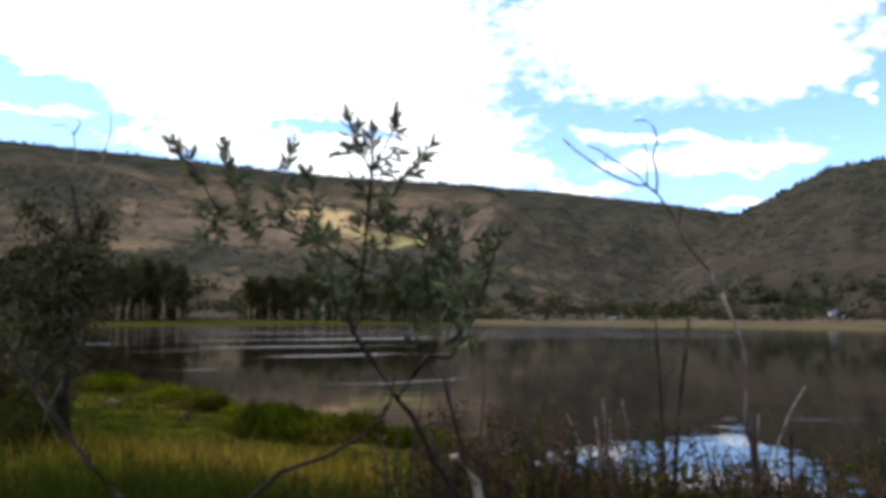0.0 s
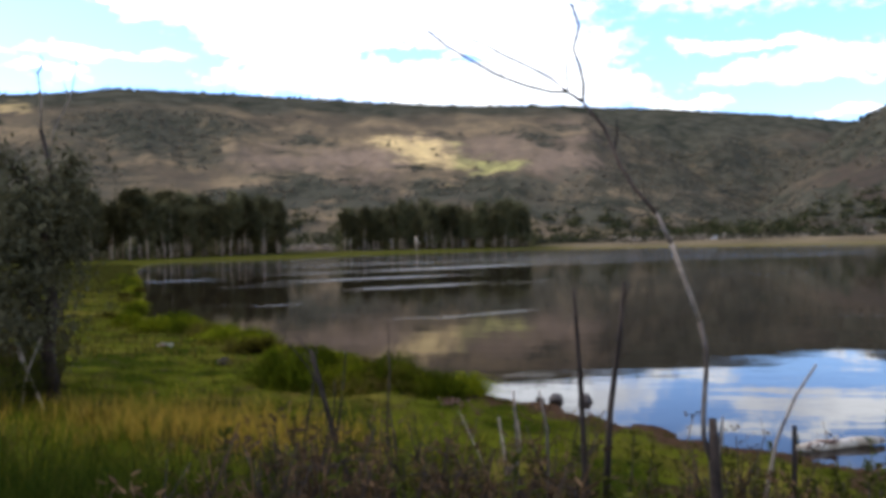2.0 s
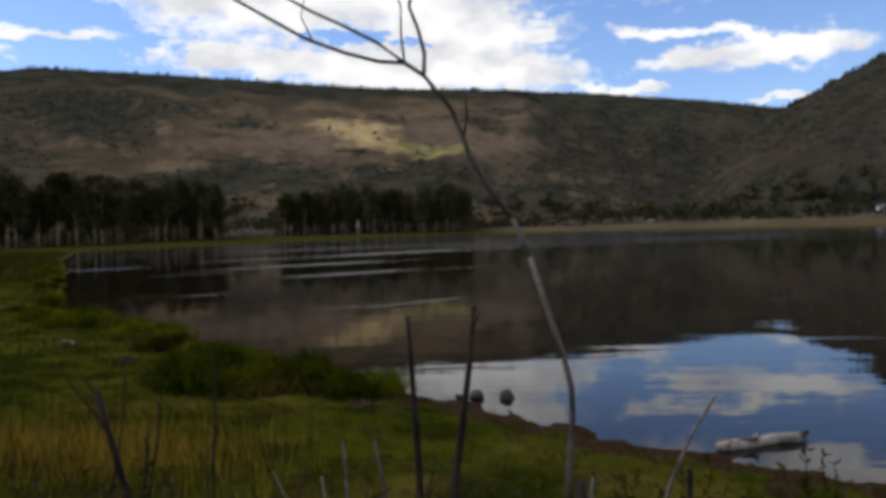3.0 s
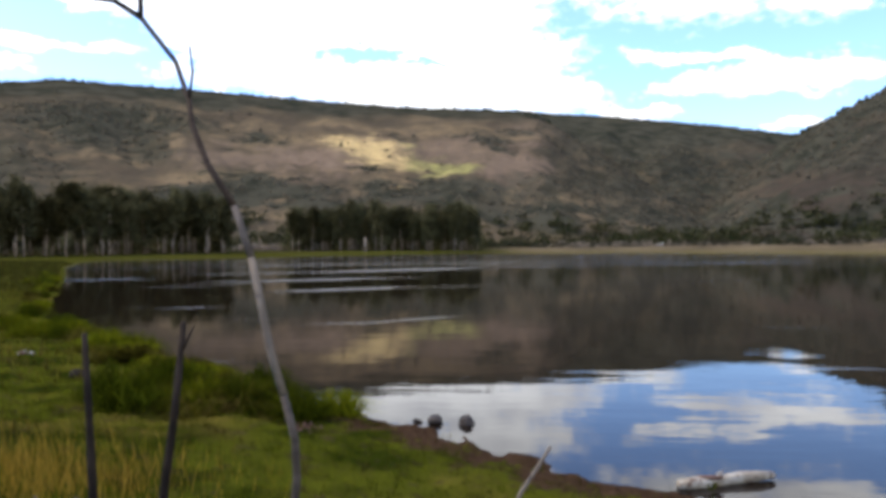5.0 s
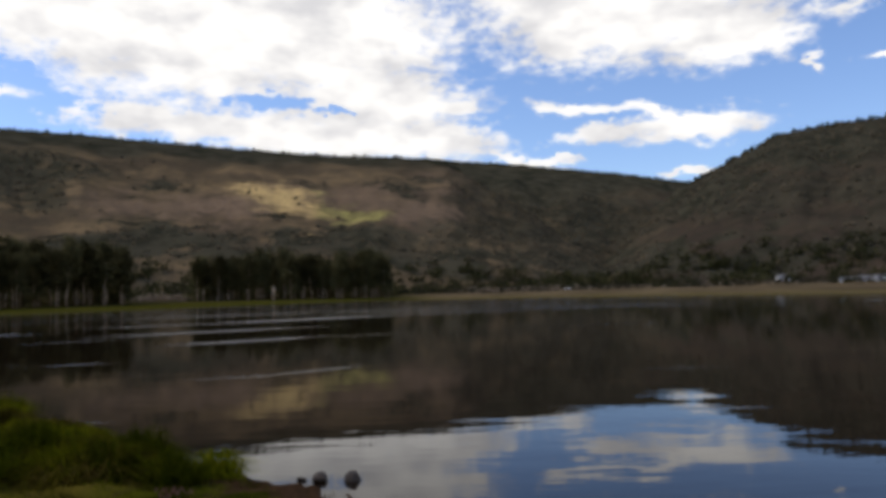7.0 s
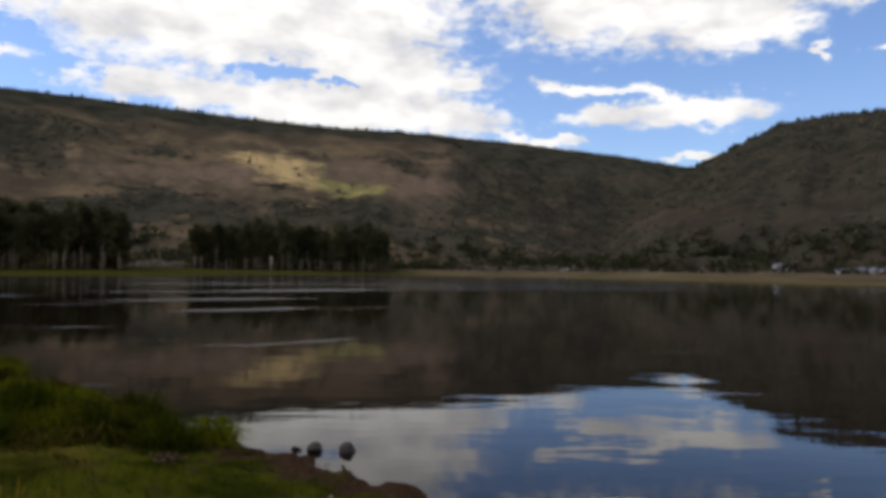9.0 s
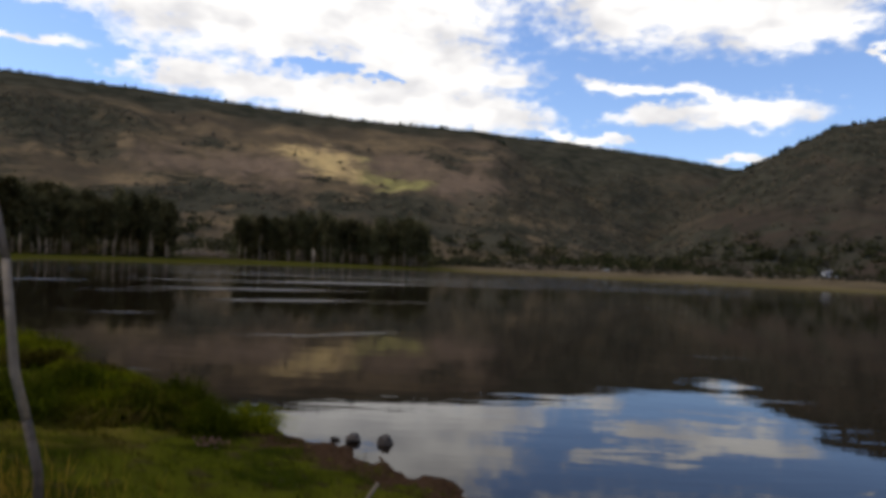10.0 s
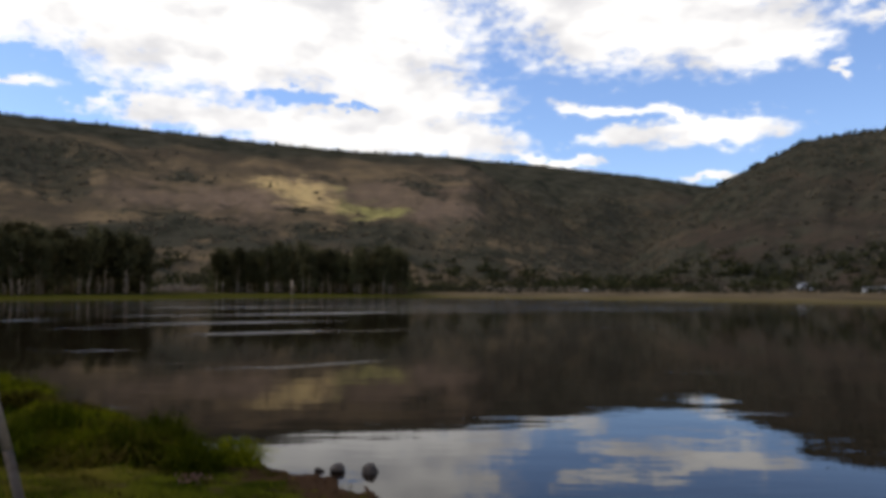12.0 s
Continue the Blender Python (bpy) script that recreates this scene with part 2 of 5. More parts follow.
def oval_mask(n, x, y, cx, cy, rx, ry, turn, wobble, soft=0.35):
    """1 inside an oval on the ground with an uneven rim, 0 outside."""
    c, s = math.cos(radians(turn)), math.sin(radians(turn))
    dx, dy = n.math("SUBTRACT", x, cx), n.math("SUBTRACT", y, cy)
    u = n.math("DIVIDE", n.math("ADD", n.math("MULTIPLY", dx, c), n.math("MULTIPLY", dy, s)), rx)
    v = n.math("DIVIDE", n.math("SUBTRACT", n.math("MULTIPLY", dy, c), n.math("MULTIPLY", dx, s)), ry)
    d = n.math("ADD", n.math("SQRT", n.math("ADD", n.math("MULTIPLY", u, u), n.math("MULTIPLY", v, v))), wobble)
    return n.smooth(d, 1.0 + soft, 1.0 - soft)


# plants and painted sunlight on the hills: bearing, height above the lake, half width, half height, strength
WOODED = [(-21, 44, 6.5, 14, 1.0), (-15.5, 40, 5.5, 12, 1.0), (-7.5, 48, 5.5, 11, 0.9), (30, 75, 12, 18, 0.55), (33, 130, 6, 30, 0.5), (22.5, 165, 3.5, 60, 0.8), (-6.2, 62, 2.2, 7, 0.7), (2.6, 60, 2.6, 12, 0.6), (3.6, 135, 1.6, 40, 0.5), (-1.4, 130, 1.6, 12, 0.75), (-30, 155, 6.5, 50, 0.8), (-27.2, 105, 2.2, 28, 0.6), (-18.8, 127, 2.3, 7, 0.8), (-18.3, 50, 4.4, 17, 0.95), (-24.8, 35, 3.5, 15, 0.85), (-11.1, 79, 1.3, 6, 0.9), (-9, 52, 3.6, 11, 0.5), (-4, 40, 7.5, 14, 0.6),
          (-1, 30, 5, 9, 0.8), (9.5, 200, 6, 110, 0.7), (13, 110, 5, 90, 0.7), (7, 70, 4.5, 35, 0.65), (20.5, 130, 4, 60, 0.9), (34, 30, 8, 16, 0.6), (25, 80, 7, 34, 0.45), (28, 160, 9, 48, 0.9), (15, 25, 20, 11, 0.85), (36, 60, 5, 50, 0.6), (-40, 70, 8, 50, 0.6),
          (-8.7, 148, 1.6, 6, 0.5), (-3.2, 148, 2.0, 9, 0.45), (0.6, 168, 1.4, 10, 0.6), (-36, 20, 14, 18, 0.8), (24, 30, 3, 12, 0.6)]
# bare ground; the last oval puts a sunlit patch into the colour
BARE_AND_SUNLIT = [(-6, 122, 7, 24, 0.6), (-14.5, 100, 3.5, 18, 0.65), (0.6, 88, 2.4, 32, 0.75), (1.6, 175, 2.2, 26, 0.5), (-20, 92, 6, 16, 0.6), (-13, 84, 2.5, 14, 0.5), (-42, 150, 2, 14, 0.7)]
# hillside grass where sunlight falls, the brightness painted in as ovals
SUN_PATCHES = [(-38.9, 203, 1.0, 11, 0.55), (-12.4, 126, 1.7, 11, 1.0), (-10.8, 112, 2.0, 12, 1.0), (-8.9, 95, 1.6, 9, 1.0), (-6.8, 85, 1.5, 10, 0.95), (-4.8, 82, 1.8, 10, 0.9), (-2.6, 83, 1.2, 9, 0.9)]


def hill_material():
    m, n, bsdf = material("scrub_hillside")
    where = n.add("ShaderNodeTexCoord").outputs["Object"]
    p = n.add("ShaderNodeSeparateXYZ", Vector=where)
    x, y, z = p.outputs
    bearing = n.math("MULTIPLY", n.math("ARCTAN2", x, y), 57.2958)
    flat = n.stretch(where, 1, 0.6, 1.5)
    drift = n.add("ShaderNodeTexNoise", Vector=flat, Scale=0.016, Detail=6.0, Roughness=0.66)
    push = n.add("ShaderNodeSeparateColor", Color=drift.outputs["Color"])
    u = n.math("ADD", bearing, n.math("MULTIPLY_ADD", push.outputs[0], 9.0, -4.5))
    v = n.math("ADD", z, n.math("MULTIPLY_ADD", push.outputs[1], 110.0, -55.0))
    rag = n.math("MULTIPLY_ADD", n.noise(0.07, where, 6, 0.75), 3.6, -1.8)
    brown = n.mix(n.smooth(n.noise(0.012, flat, 5), 0.40, 0.58), (0.108, 0.077, 0.045), (0.208, 0.143, 0.074))
    mottle = n.smooth(n.noise(0.035, flat, 7, 0.7), 0.42, 0.58)
    col = n.mix(n.math("MULTIPLY", mottle, 0.55), brown, (0.084, 0.064, 0.040))
    col = n.mix(n.math("MULTIPLY", n.smooth(n.noise(0.011, flat, 6, 0.7, 0.6), 0.47, 0.60), 0.5), col, (0.086, 0.066, 0.042))
    # darker brown over the hill across the gap
    col = n.mix(n.math("MULTIPLY", n.smooth(bearing, 13.0, 19.0), 0.75), col, (0.052, 0.038, 0.028))
    for o in BARE_AND_SUNLIT:
        col = n.mix(n.math("MULTIPLY", oval_mask(n, u, v, *o[:4], 0, rag, 0.55), o[4]), col, (0.215, 0.146, 0.092))
    dark = 0.0
    for o in WOODED:
        dark = n.math("MAXIMUM", n.math("MULTIPLY", oval_mask(n, u, v, *o[:4], 0, rag, 0.45), o[4]), dark)
    woods = n.math("MULTIPLY", n.smooth(n.math("ADD", z, n.math("MULTIPLY", n.noise(0.012, where, 4), 90.0)), 225.0, 275.0), 0.8)
    dark = n.math("MAXIMUM", dark, woods)
    green = n.mix(n.smooth(n.noise(0.03, where, 5, 0.65), 0.40, 0.60), (0.030, 0.030, 0.019), (0.068, 0.060, 0.038))
    col = n.mix(n.math("MINIMUM", n.math("MULTIPLY", dark, 1.35), 0.97), col, green)
    # pale grass with the sun patch put into its colour, greener towards one end
    sun_patch = 0.0
    for o in SUN_PATCHES:
        sun_patch = n.math("MAXIMUM", n.math("MULTIPLY", oval_mask(n, u, v, *o[:4], 0, rag, 0.85), o[4]), sun_patch)
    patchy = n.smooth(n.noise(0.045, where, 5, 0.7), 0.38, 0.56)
    sun_patch = n.math("MULTIPLY", sun_patch, n.math("MAXIMUM", n.smooth(bearing, -7.5, -10.5), n.math("MULTIPLY_ADD", patchy, 0.6, 0.4)))
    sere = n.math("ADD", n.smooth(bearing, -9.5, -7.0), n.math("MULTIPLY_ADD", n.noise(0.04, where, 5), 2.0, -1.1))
    col = n.mix(n.math("MULTIPLY", sun_patch, 0.95), col, n.mix(n.smooth(sere, 0.2, 0.8), (0.66, 0.45, 0.18), (0.38, 0.33, 0.10)))
    # single shrubs, stones and bare soil
    tuft = n.smooth(n.noise(0.16, where, 4, 0.75), 0.50, 0.66)
    col = n.mix(n.math("MULTIPLY", tuft, 0.4), col, (0.034, 0.034, 0.020))
    pale = n.smooth(n.noise(0.10, n.stretch(where, 1, 1, 0.5), 5, 0.75), 0.58, 0.72)
    col = n.mix(n.math("MULTIPLY", pale, 0.30), col, (0.13, 0.095, 0.068))
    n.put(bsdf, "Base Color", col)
    n.put(bsdf, "Roughness", 0.95)
    n.put(bsdf, "Specular IOR Level", 0.0)
    n.put(bsdf, "Normal", n.add("ShaderNodeBump", Height=n.noise(0.12, where, 6, 0.7), Strength=0.6, Distance=3.0).outputs[0])
    return m


def meadow_material():
    m, n, bsdf = material("far_meadow")
    where = n.add("ShaderNodeTexCoord").outputs["Object"]
    p = n.add("ShaderNodeSeparateXYZ", Vector=where)
    x, y, z = p.outputs
    wob = n.math("MULTIPLY_ADD", n.noise(0.06, where, 5), 1.2, -0.6)
    rim = n.smooth(n.math("ADD", z, n.math("MULTIPLY", wob, 0.5)), n.smooth(x, -25.0, 15.0, 1.35, 0.85), n.smooth(x, -25.0, 15.0, 0.75, 0.45))
    green = n.mix(n.noise(0.2, where, 4), (0.034, 0.038, 0.005), (0.078, 0.068, 0.010))
    tan = n.mix(n.smooth(n.noise(0.05, n.stretch(where, 1, 0.4, 1), 5), 0.4, 0.6), (0.092, 0.068, 0.038), (0.165, 0.120, 0.064))
    dull = n.mix(n.noise(0.1, where, 4), (0.03, 0.03, 0.009), (0.065, 0.050, 0.02))
    side = n.smooth(n.math("ADD", x, n.math("MULTIPLY", wob, 30.0)), -25.0, 15.0)
    col = n.mix(side, dull, tan)
    col = n.mix(rim, col, n.mix(side, green, n.mix(n.noise(0.15, where, 4), (0.105, 0.082, 0.030), (0.155, 0.116, 0.048))))
    mud = n.smooth(z, 0.12, 0.04)
    col = n.mix(mud, col, (0.08, 0.065, 0.03))
    n.put(bsdf, "Base Color", col)
    n.put(bsdf, "Roughness", 0.95)
    n.put(bsdf, "Specular IOR Level", 0.0)
    n.put(bsdf, "Normal", n.add("ShaderNodeBump", Height=n.noise(0.8, where, 6, 0.7), Strength=0.6, Distance=0.5).outputs[0])
    return m


def bank_material():
    m, n, bsdf = material("grassy_bank")
    where = n.add("ShaderNodeTexCoord").outputs["Object"]
    p = n.add("ShaderNodeSeparateXYZ", Vector=where)
    z = p.outputs[2]
    a = n.noise(0.9, where, 5)
    b = n.noise(14.0, where, 6, 0.7)
    green = n.mix(n.smooth(a, 0.42, 0.58), (0.019, 0.025, 0.002), (0.062, 0.064, 0.005))
    green = n.mix(n.math("MULTIPLY", n.smooth(b, 0.52, 0.7), 0.7), green, (0.040, 0.030, 0.014))
    green = n.mix(n.math("MULTIPLY", n.smooth(n.noise(3.2, where, 5, 0.65), 0.54, 0.66), 0.75), green, (0.045, 0.030, 0.014))
    green = n.mix(n.math("MULTIPLY", n.smooth(n.noise(0.25, where, 4, 0.6), 0.50, 0.62), 0.5), green, (0.15, 0.105, 0.02))
    mud = n.mix(n.smooth(b, 0.35, 0.65), (0.026, 0.014, 0.007), (0.072, 0.041, 0.022))
    far_off = n.smooth(p.outputs[1], 11.5, 14.0)
    edge = n.smooth(n.math("ADD", n.math("MULTIPLY_ADD", far_off, 0.24, z), n.math("MULTIPLY_ADD", n.noise(3.0, where, 6, 0.75), 0.46, -0.23)), 0.23, 0.15)
    n.put(bsdf, "Specular IOR Level", 0.0)
    n.put(bsdf, "Base Color", n.mix(edge, green, mud))
    wet = n.math("MULTIPLY", n.smooth(z, 0.10, 0.03), n.math("SUBTRACT", 1.0, far_off))
    n.put(bsdf, "Roughness", n.math("MULTIPLY_ADD", wet, -0.2, 0.92))
    n.put(bsdf, "Normal", n.add("ShaderNodeBump", Height=b, Strength=0.8, Distance=0.03).outputs[0])
    return m


# wind-ruffled streaks on the lake: centre, half length, half depth, turn
STREAKS = [(-15, 160, 62, 75, 0, 0.14), (-10.7, 45.9, 5.4, 1.5, 37, 0.9), (-16.7, 59.6, 9.0, 2.4, 30, 0.8), (-13.7, 84.5, 15, 4.6, 42, 0.7), (-27, 76, 8, 2.4, 25, 0.6), (-30, 112, 17, 5, 15, 0.5), (-4, 118, 17, 5, 20, 0.5), (-23, 50, 4, 0.9, 25, 0.5), (-4.0, 26.6, 2.4, 0.28, 41, 0.95), (-6.6, 25.2, 2.0, 0.24, 16, 0.6), (-9.6, 26.6, 1.8, 0.30, 8, 0.35),
           (-14.5, 31.9, 1.5, 0.40, 23, 0.7), (-36.0, 62, 4.6, 2.0, 25, 0.75), (-3.8, 49.1, 4.0, 1.0, 40, 0.4), (13, 54.8, 8.5, 1.5, 26, 0.25), (-17.3, 32.2, 1.0, 0.3, 10, 0.4), (-7.5, 16.7, 0.9, 0.14, -5, 0.45), (-4.0, 12.78, 0.7, 0.10, -32, 0.6), (-2.1, 13.3, 0.6, 0.08, 5, 0.4),
           (-20, 112, 20, 6, 20, 0.35), (2, 96, 12, 4.5, 20, 0.4), (24, 108, 18, 6, 10, 0.3), (-34, 94, 9, 4, 20, 0.25), (8.5, 24.2, 1.7, 0.2, -4, 0.25), (6.5, 16.2, 1.1, 0.12, -6, 0.5)]


def water_material(name, ripple, rough):
    m, n, bsdf = material(name)
    where = n.add("ShaderNodeTexCoord").outputs["Object"]
    p = n.add("ShaderNodeSeparateXYZ", Vector=where)
    bed = n.mix(n.noise(0.05, where, 4), (0.008, 0.005, 0.003), (0.014, 0.009, 0.005))
    n.put(bsdf, "Base Color", bed)
    n.put(bsdf, "IOR", 1.21)
    wob = n.math("MULTIPLY_ADD", n.noise(0.5, n.stretch(where, 0.5, 2.0, 1), 5, 0.65), 1.6, -0.7)
    wind = 0.0
    for cx, cy, rx, ry, turn, k in STREAKS:
        wind = n.math("MAXIMUM", n.math("MULTIPLY", oval_mask(n, p.outputs[0], p.outputs[1], cx, cy, rx, ry, turn, wob, 0.7), k), wind)
    breeze = n.smooth(n.noise(0.05, n.stretch(where, 0.45, 2.6, 1), 6, 0.65), 0.53, 0.66)
    far_off = n.smooth(p.outputs[1], 35.0, 120.0)
    wind = n.math("MAXIMUM", wind, n.math("MULTIPLY", n.math("MULTIPLY", breeze, far_off), 0.40))
    n.put(bsdf, "Roughness", n.math("ADD", n.math("MULTIPLY_ADD", wind, 0.38, rough), n.math("MULTIPLY", far_off, 0.05)))
    long = n.noise(1.0, n.stretch(where, 0.3, 1.1, 1, 8), 3, 0.5)
    small = n.noise(1.0, n.stretch(where, 2.0, 7.0, 1, 5), 3, 0.55)
    # a low swell crossing the near water
    along = n.math("ADD", n.math("MULTIPLY", p.outputs[0], 0.55), n.math("MULTIPLY", p.outputs[1], 0.835))
    bow = n.math("MULTIPLY", n.noise(0.35, where, 3, 0.5), 5.0)
    swell = n.math("SINE", n.math("ADD", n.math("MULTIPLY", along, 1.5), bow))
    swell = n.math("MULTIPLY", swell, n.math("MULTIPLY", n.smooth(p.outputs[0], 1.0, 6.0, 0.12, 1.0), n.smooth(p.outputs[1], 34.0, 14.0)))
    long = n.math("MULTIPLY_ADD", swell, 0.45, long)
    h = n.math("ADD", n.math("MULTIPLY", long, 0.5), n.math("MULTIPLY", n.math("MULTIPLY", small, 0.10), n.math("ADD", wind, 0.4)))
    n.put(bsdf, "Normal", n.add("ShaderNodeBump", Height=h, Strength=1.0, Distance=ripple).outputs[0])
    return m


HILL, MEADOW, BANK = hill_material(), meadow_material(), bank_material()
WATER = water_material("lake_water", 0.0105, 0.012)

# ---------------------------------------------------------------- ground
SHORE = np.array([(60, -6), (20, 0), (8, 3.6), (4.6, 5.4), (2.9, 6.8), (2.0, 7.3), (1.2, 7.9), (0.4, 8.5), (-0.5, 9.3), (-1.7, 10.6), (-2.9, 11.5), (-4.7, 12.7),
                  (-7.4, 16.6), (-9.0, 17.6), (-11.2, 20.3), (-15.3, 23.4), (-17.5, 25.8), (-25, 38), (-40, 63), (-62, 98), (-84, 138),
                  (-99, 172), (-76, 199), (-54, 242), (-14, 296), (40, 268), (78, 216), (98, 165), (125, 110), (150, 40), (120, -20)], float)


def lake_distance(x, y):
    """Metres from the waterline: above 0 on land, below 0 over the lake."""
    x, y = np.asarray(x, float), np.asarray(y, float)
    best, inside = np.full(x.shape, 1e9), np.zeros(x.shape, bool)
    for (ax, ay), (bx, by) in zip(SHORE, np.roll(SHORE, -1, 0)):
        t = np.clip(((x - ax) * (bx - ax) + (y - ay) * (by - ay)) / ((bx - ax) ** 2 + (by - ay) ** 2), 0, 1)
        best = np.minimum(best, np.hypot(x - ax - t * (bx - ax), y - ay - t * (by - ay)))
        if ay != by:
            inside ^= ((ay > y) != (by > y)) & (x < (bx - ax) * (y - ay) / (by - ay) + ax)
    return np.where(inside, -best, best)


def waves(x, y, size, seed):
    """A smooth random field of about -1 to 1 with bumps of that size."""
    rs = np.random.RandomState(seed)
    v = np.zeros(np.shape(x))
    for k in range(4):
        for _ in range(4):
            a, f, p = rs.uniform(0, 6.28), 2 * math.pi / (size / 1.9 ** k) * rs.uniform(0.7, 1.3), rs.uniform(0, 6.28)
            v = v + np.sin((x * math.cos(a) + y * math.sin(a)) * f + p) * 0.55 ** k * 0.35
    return v


def hill_height(x, y):
    az_, r = np.degrees(np.arctan2(x, y)), np.hypot(x, y)
    az_ = az_ + waves(x, y, 260, 5) * 0.5

    def hill(crest_az, crest_el, r0, rc, power, gully, seed):
        top = np.tan(np.radians(np.interp(az_, crest_az, crest_el))) * rc
        s = np.clip((r - r0) / (rc - r0), 0, 1.0)
        shape = s ** power
        g = waves(az_ * 22.0, r * 0.35, 150, seed) * gully * np.sin(np.pi * np.clip(s, 0, 1)) ** 0.8
        z = top * shape + g * np.clip(top / 150.0, 0, 1)
        return np.where(r > rc, top - (r - rc) * 0.12, z)

    near = hill([-180, -75, -55, -43, -39.9, -32.6, -24, -16, -6.5, -2, 1.8, 4, 7, 10, 14, 17, 60, 180],
                [4, 6, 9, 9.9, 10.7, 11.6, 11.55, 11.12, 10.6, 10.45, 10.15, 8.7, 6.6, 4.8, 2.5, 0.3, 0.2, 4], 470, 1350, 1.0, 5.0, 3)
    back = hill([-180, -20, 0, 9.3, 15.6, 19.7, 25, 60, 180], [2, 9, 10.3, 9.42, 8.45, 7.75, 7.0, 6, 2], 900, 1950, 1.05, 12, 8)
    right = hill([-180, 8, 11, 14, 17, 19.7, 22, 24, 25.9, 28, 33.4, 35.8, 39, 46, 60, 90, 180],
                 [0, 0.2, 0.8, 2.6, 5.4, 7.6, 8.75, 9.65, 10.45, 10.75, 10.98, 10.5, 9.8, 9.0, 7, 5, 2], 460, 1080, 0.95, 6.0, 12)
    return np.maximum(np.maximum(near, back), right)


def ground_z(x, y):
    x, y = np.asarray(x, float), np.asarray(y, float)
    d, r = lake_distance(x, y), np.hypot(x, y)
    here = np.interp(d, [-60, -6, -1.5, 0, 0.35, 1.2, 3, 5, 7.5, 12, 40], [-2.5, -0.9, -0.25, 0, 0.07, 0.22, 0.42, 0.66, 0.97, 1.05, 1.3])
    here = here + np.clip(d, 0, 2) * 0.02 * waves(x, y, 2.2, 1) + np.clip(d, 0, 1) * 0.03 * waves(x, y, 0.7, 2)
    left = np.interp(d, [-60, -6, -1.5, 0, 1, 6, 30, 200], [-2.5, -0.9, -0.25, 0, 0.15, 0.45, 1.1, 4])
    far = np.interp(d, [-60, -6, -1.5, 0, 2, 10, 40, 160, 400], [-2.5, -0.9, -0.25, 0, 0.4, 0.8, 1.3, 1.9, 5]) + np.clip(d / 40, 0, 1) * 0.25 * waves(x, y, 60, 6)
    w = np.clip((r - 14) / 12, 0, 1)
    v = np.clip((r - 90) / 60, 0, 1)
    z = (here * (1 - w) + left * w) * (1 - v) + far * v
    # rim of uneven little scarps along the water
    z = z + np.where(r < 60, np.exp(-(d / 0.6) ** 2) * (0.035 * waves(x, y, 1.1, 4) + 0.02 * waves(x, y, 0.45, 14)), 0)
    hills = hill_height(x, y) * np.clip((r - 440) / 120, 0, 1)
    return z * np.interp(r, [440, 700], [1, 0]) + np.where(r > 440, hills, 0)


def mesh_of(name, verts, faces, mats, smooth=False, index=None):
    me = bpy.data.meshes.new(name)
    me.from_pydata(verts if isinstance(verts, list) else verts.tolist(), [], faces if isinstance(faces, list) else faces.tolist())
    for m in mats if isinstance(mats, (list, tuple)) else [mats]:
        me.materials.append(m)
    if smooth:
        me.polygons.foreach_set("use_smooth", np.ones(len(me.polygons), bool))
    if index is not None:
        me.polygons.foreach_set("material_index", np.asarray(index, np.int32))
    me.update()
    return me


bearings = np.radians(np.concatenate([np.arange(-52, 52, 0.22), np.arange(52, 308, 4.0)]))
rings = np.concatenate([[0.05], np.geomspace(0.5, 24, 190), np.geomspace(24.6, 420, 110), np.linspace(430, 2100, 190), np.geomspace(2150, 4700, 14)])
ga, gr = np.meshgrid(bearings, rings)
gx, gy = np.sin(ga) * gr, np.cos(ga) * gr
gz = ground_z(gx, gy)
na, nr = len(bearings), len(rings)
i, j = np.meshgrid(np.arange(nr - 1), np.arange(na), indexing="ij")
jn = (j + 1) % na
quads = np.stack([i * na + j, (i + 1) * na + j, (i + 1) * na + jn, i * na + jn], -1).reshape(-1, 4)[:, ::-1]
ring_kind = np.where(gr[:-1] < 120, 0, np.where(gr[:-1] < 455, 1, 2)).reshape(-1)
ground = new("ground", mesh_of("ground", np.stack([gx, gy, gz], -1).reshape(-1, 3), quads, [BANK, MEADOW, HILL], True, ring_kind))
tagged(ground, "grassy lake bank, far meadow and scrub-covered brown hills", "ground", kind="structure")

lake = new("water", mesh_of("water", [(-130, -40, 0), (170, -40, 0), (170, 330, 0), (-130, 330, 0)], [(0, 1, 2, 3)], WATER))
tagged(lake, "calm dark lake mirroring the hills and sky", "water", kind="structure")

# ---------------------------------------------------------------- building blocks


def part(name, me, parent, label=""):
    ob = new(name, me)
    ob.parent = parent
    return tagged(ob, label)


def thing(name, label, category, group="", at=(0, 0, 0)):
    ob = new(name)
    ob.location = at
    return tagged(ob, label, category, group)


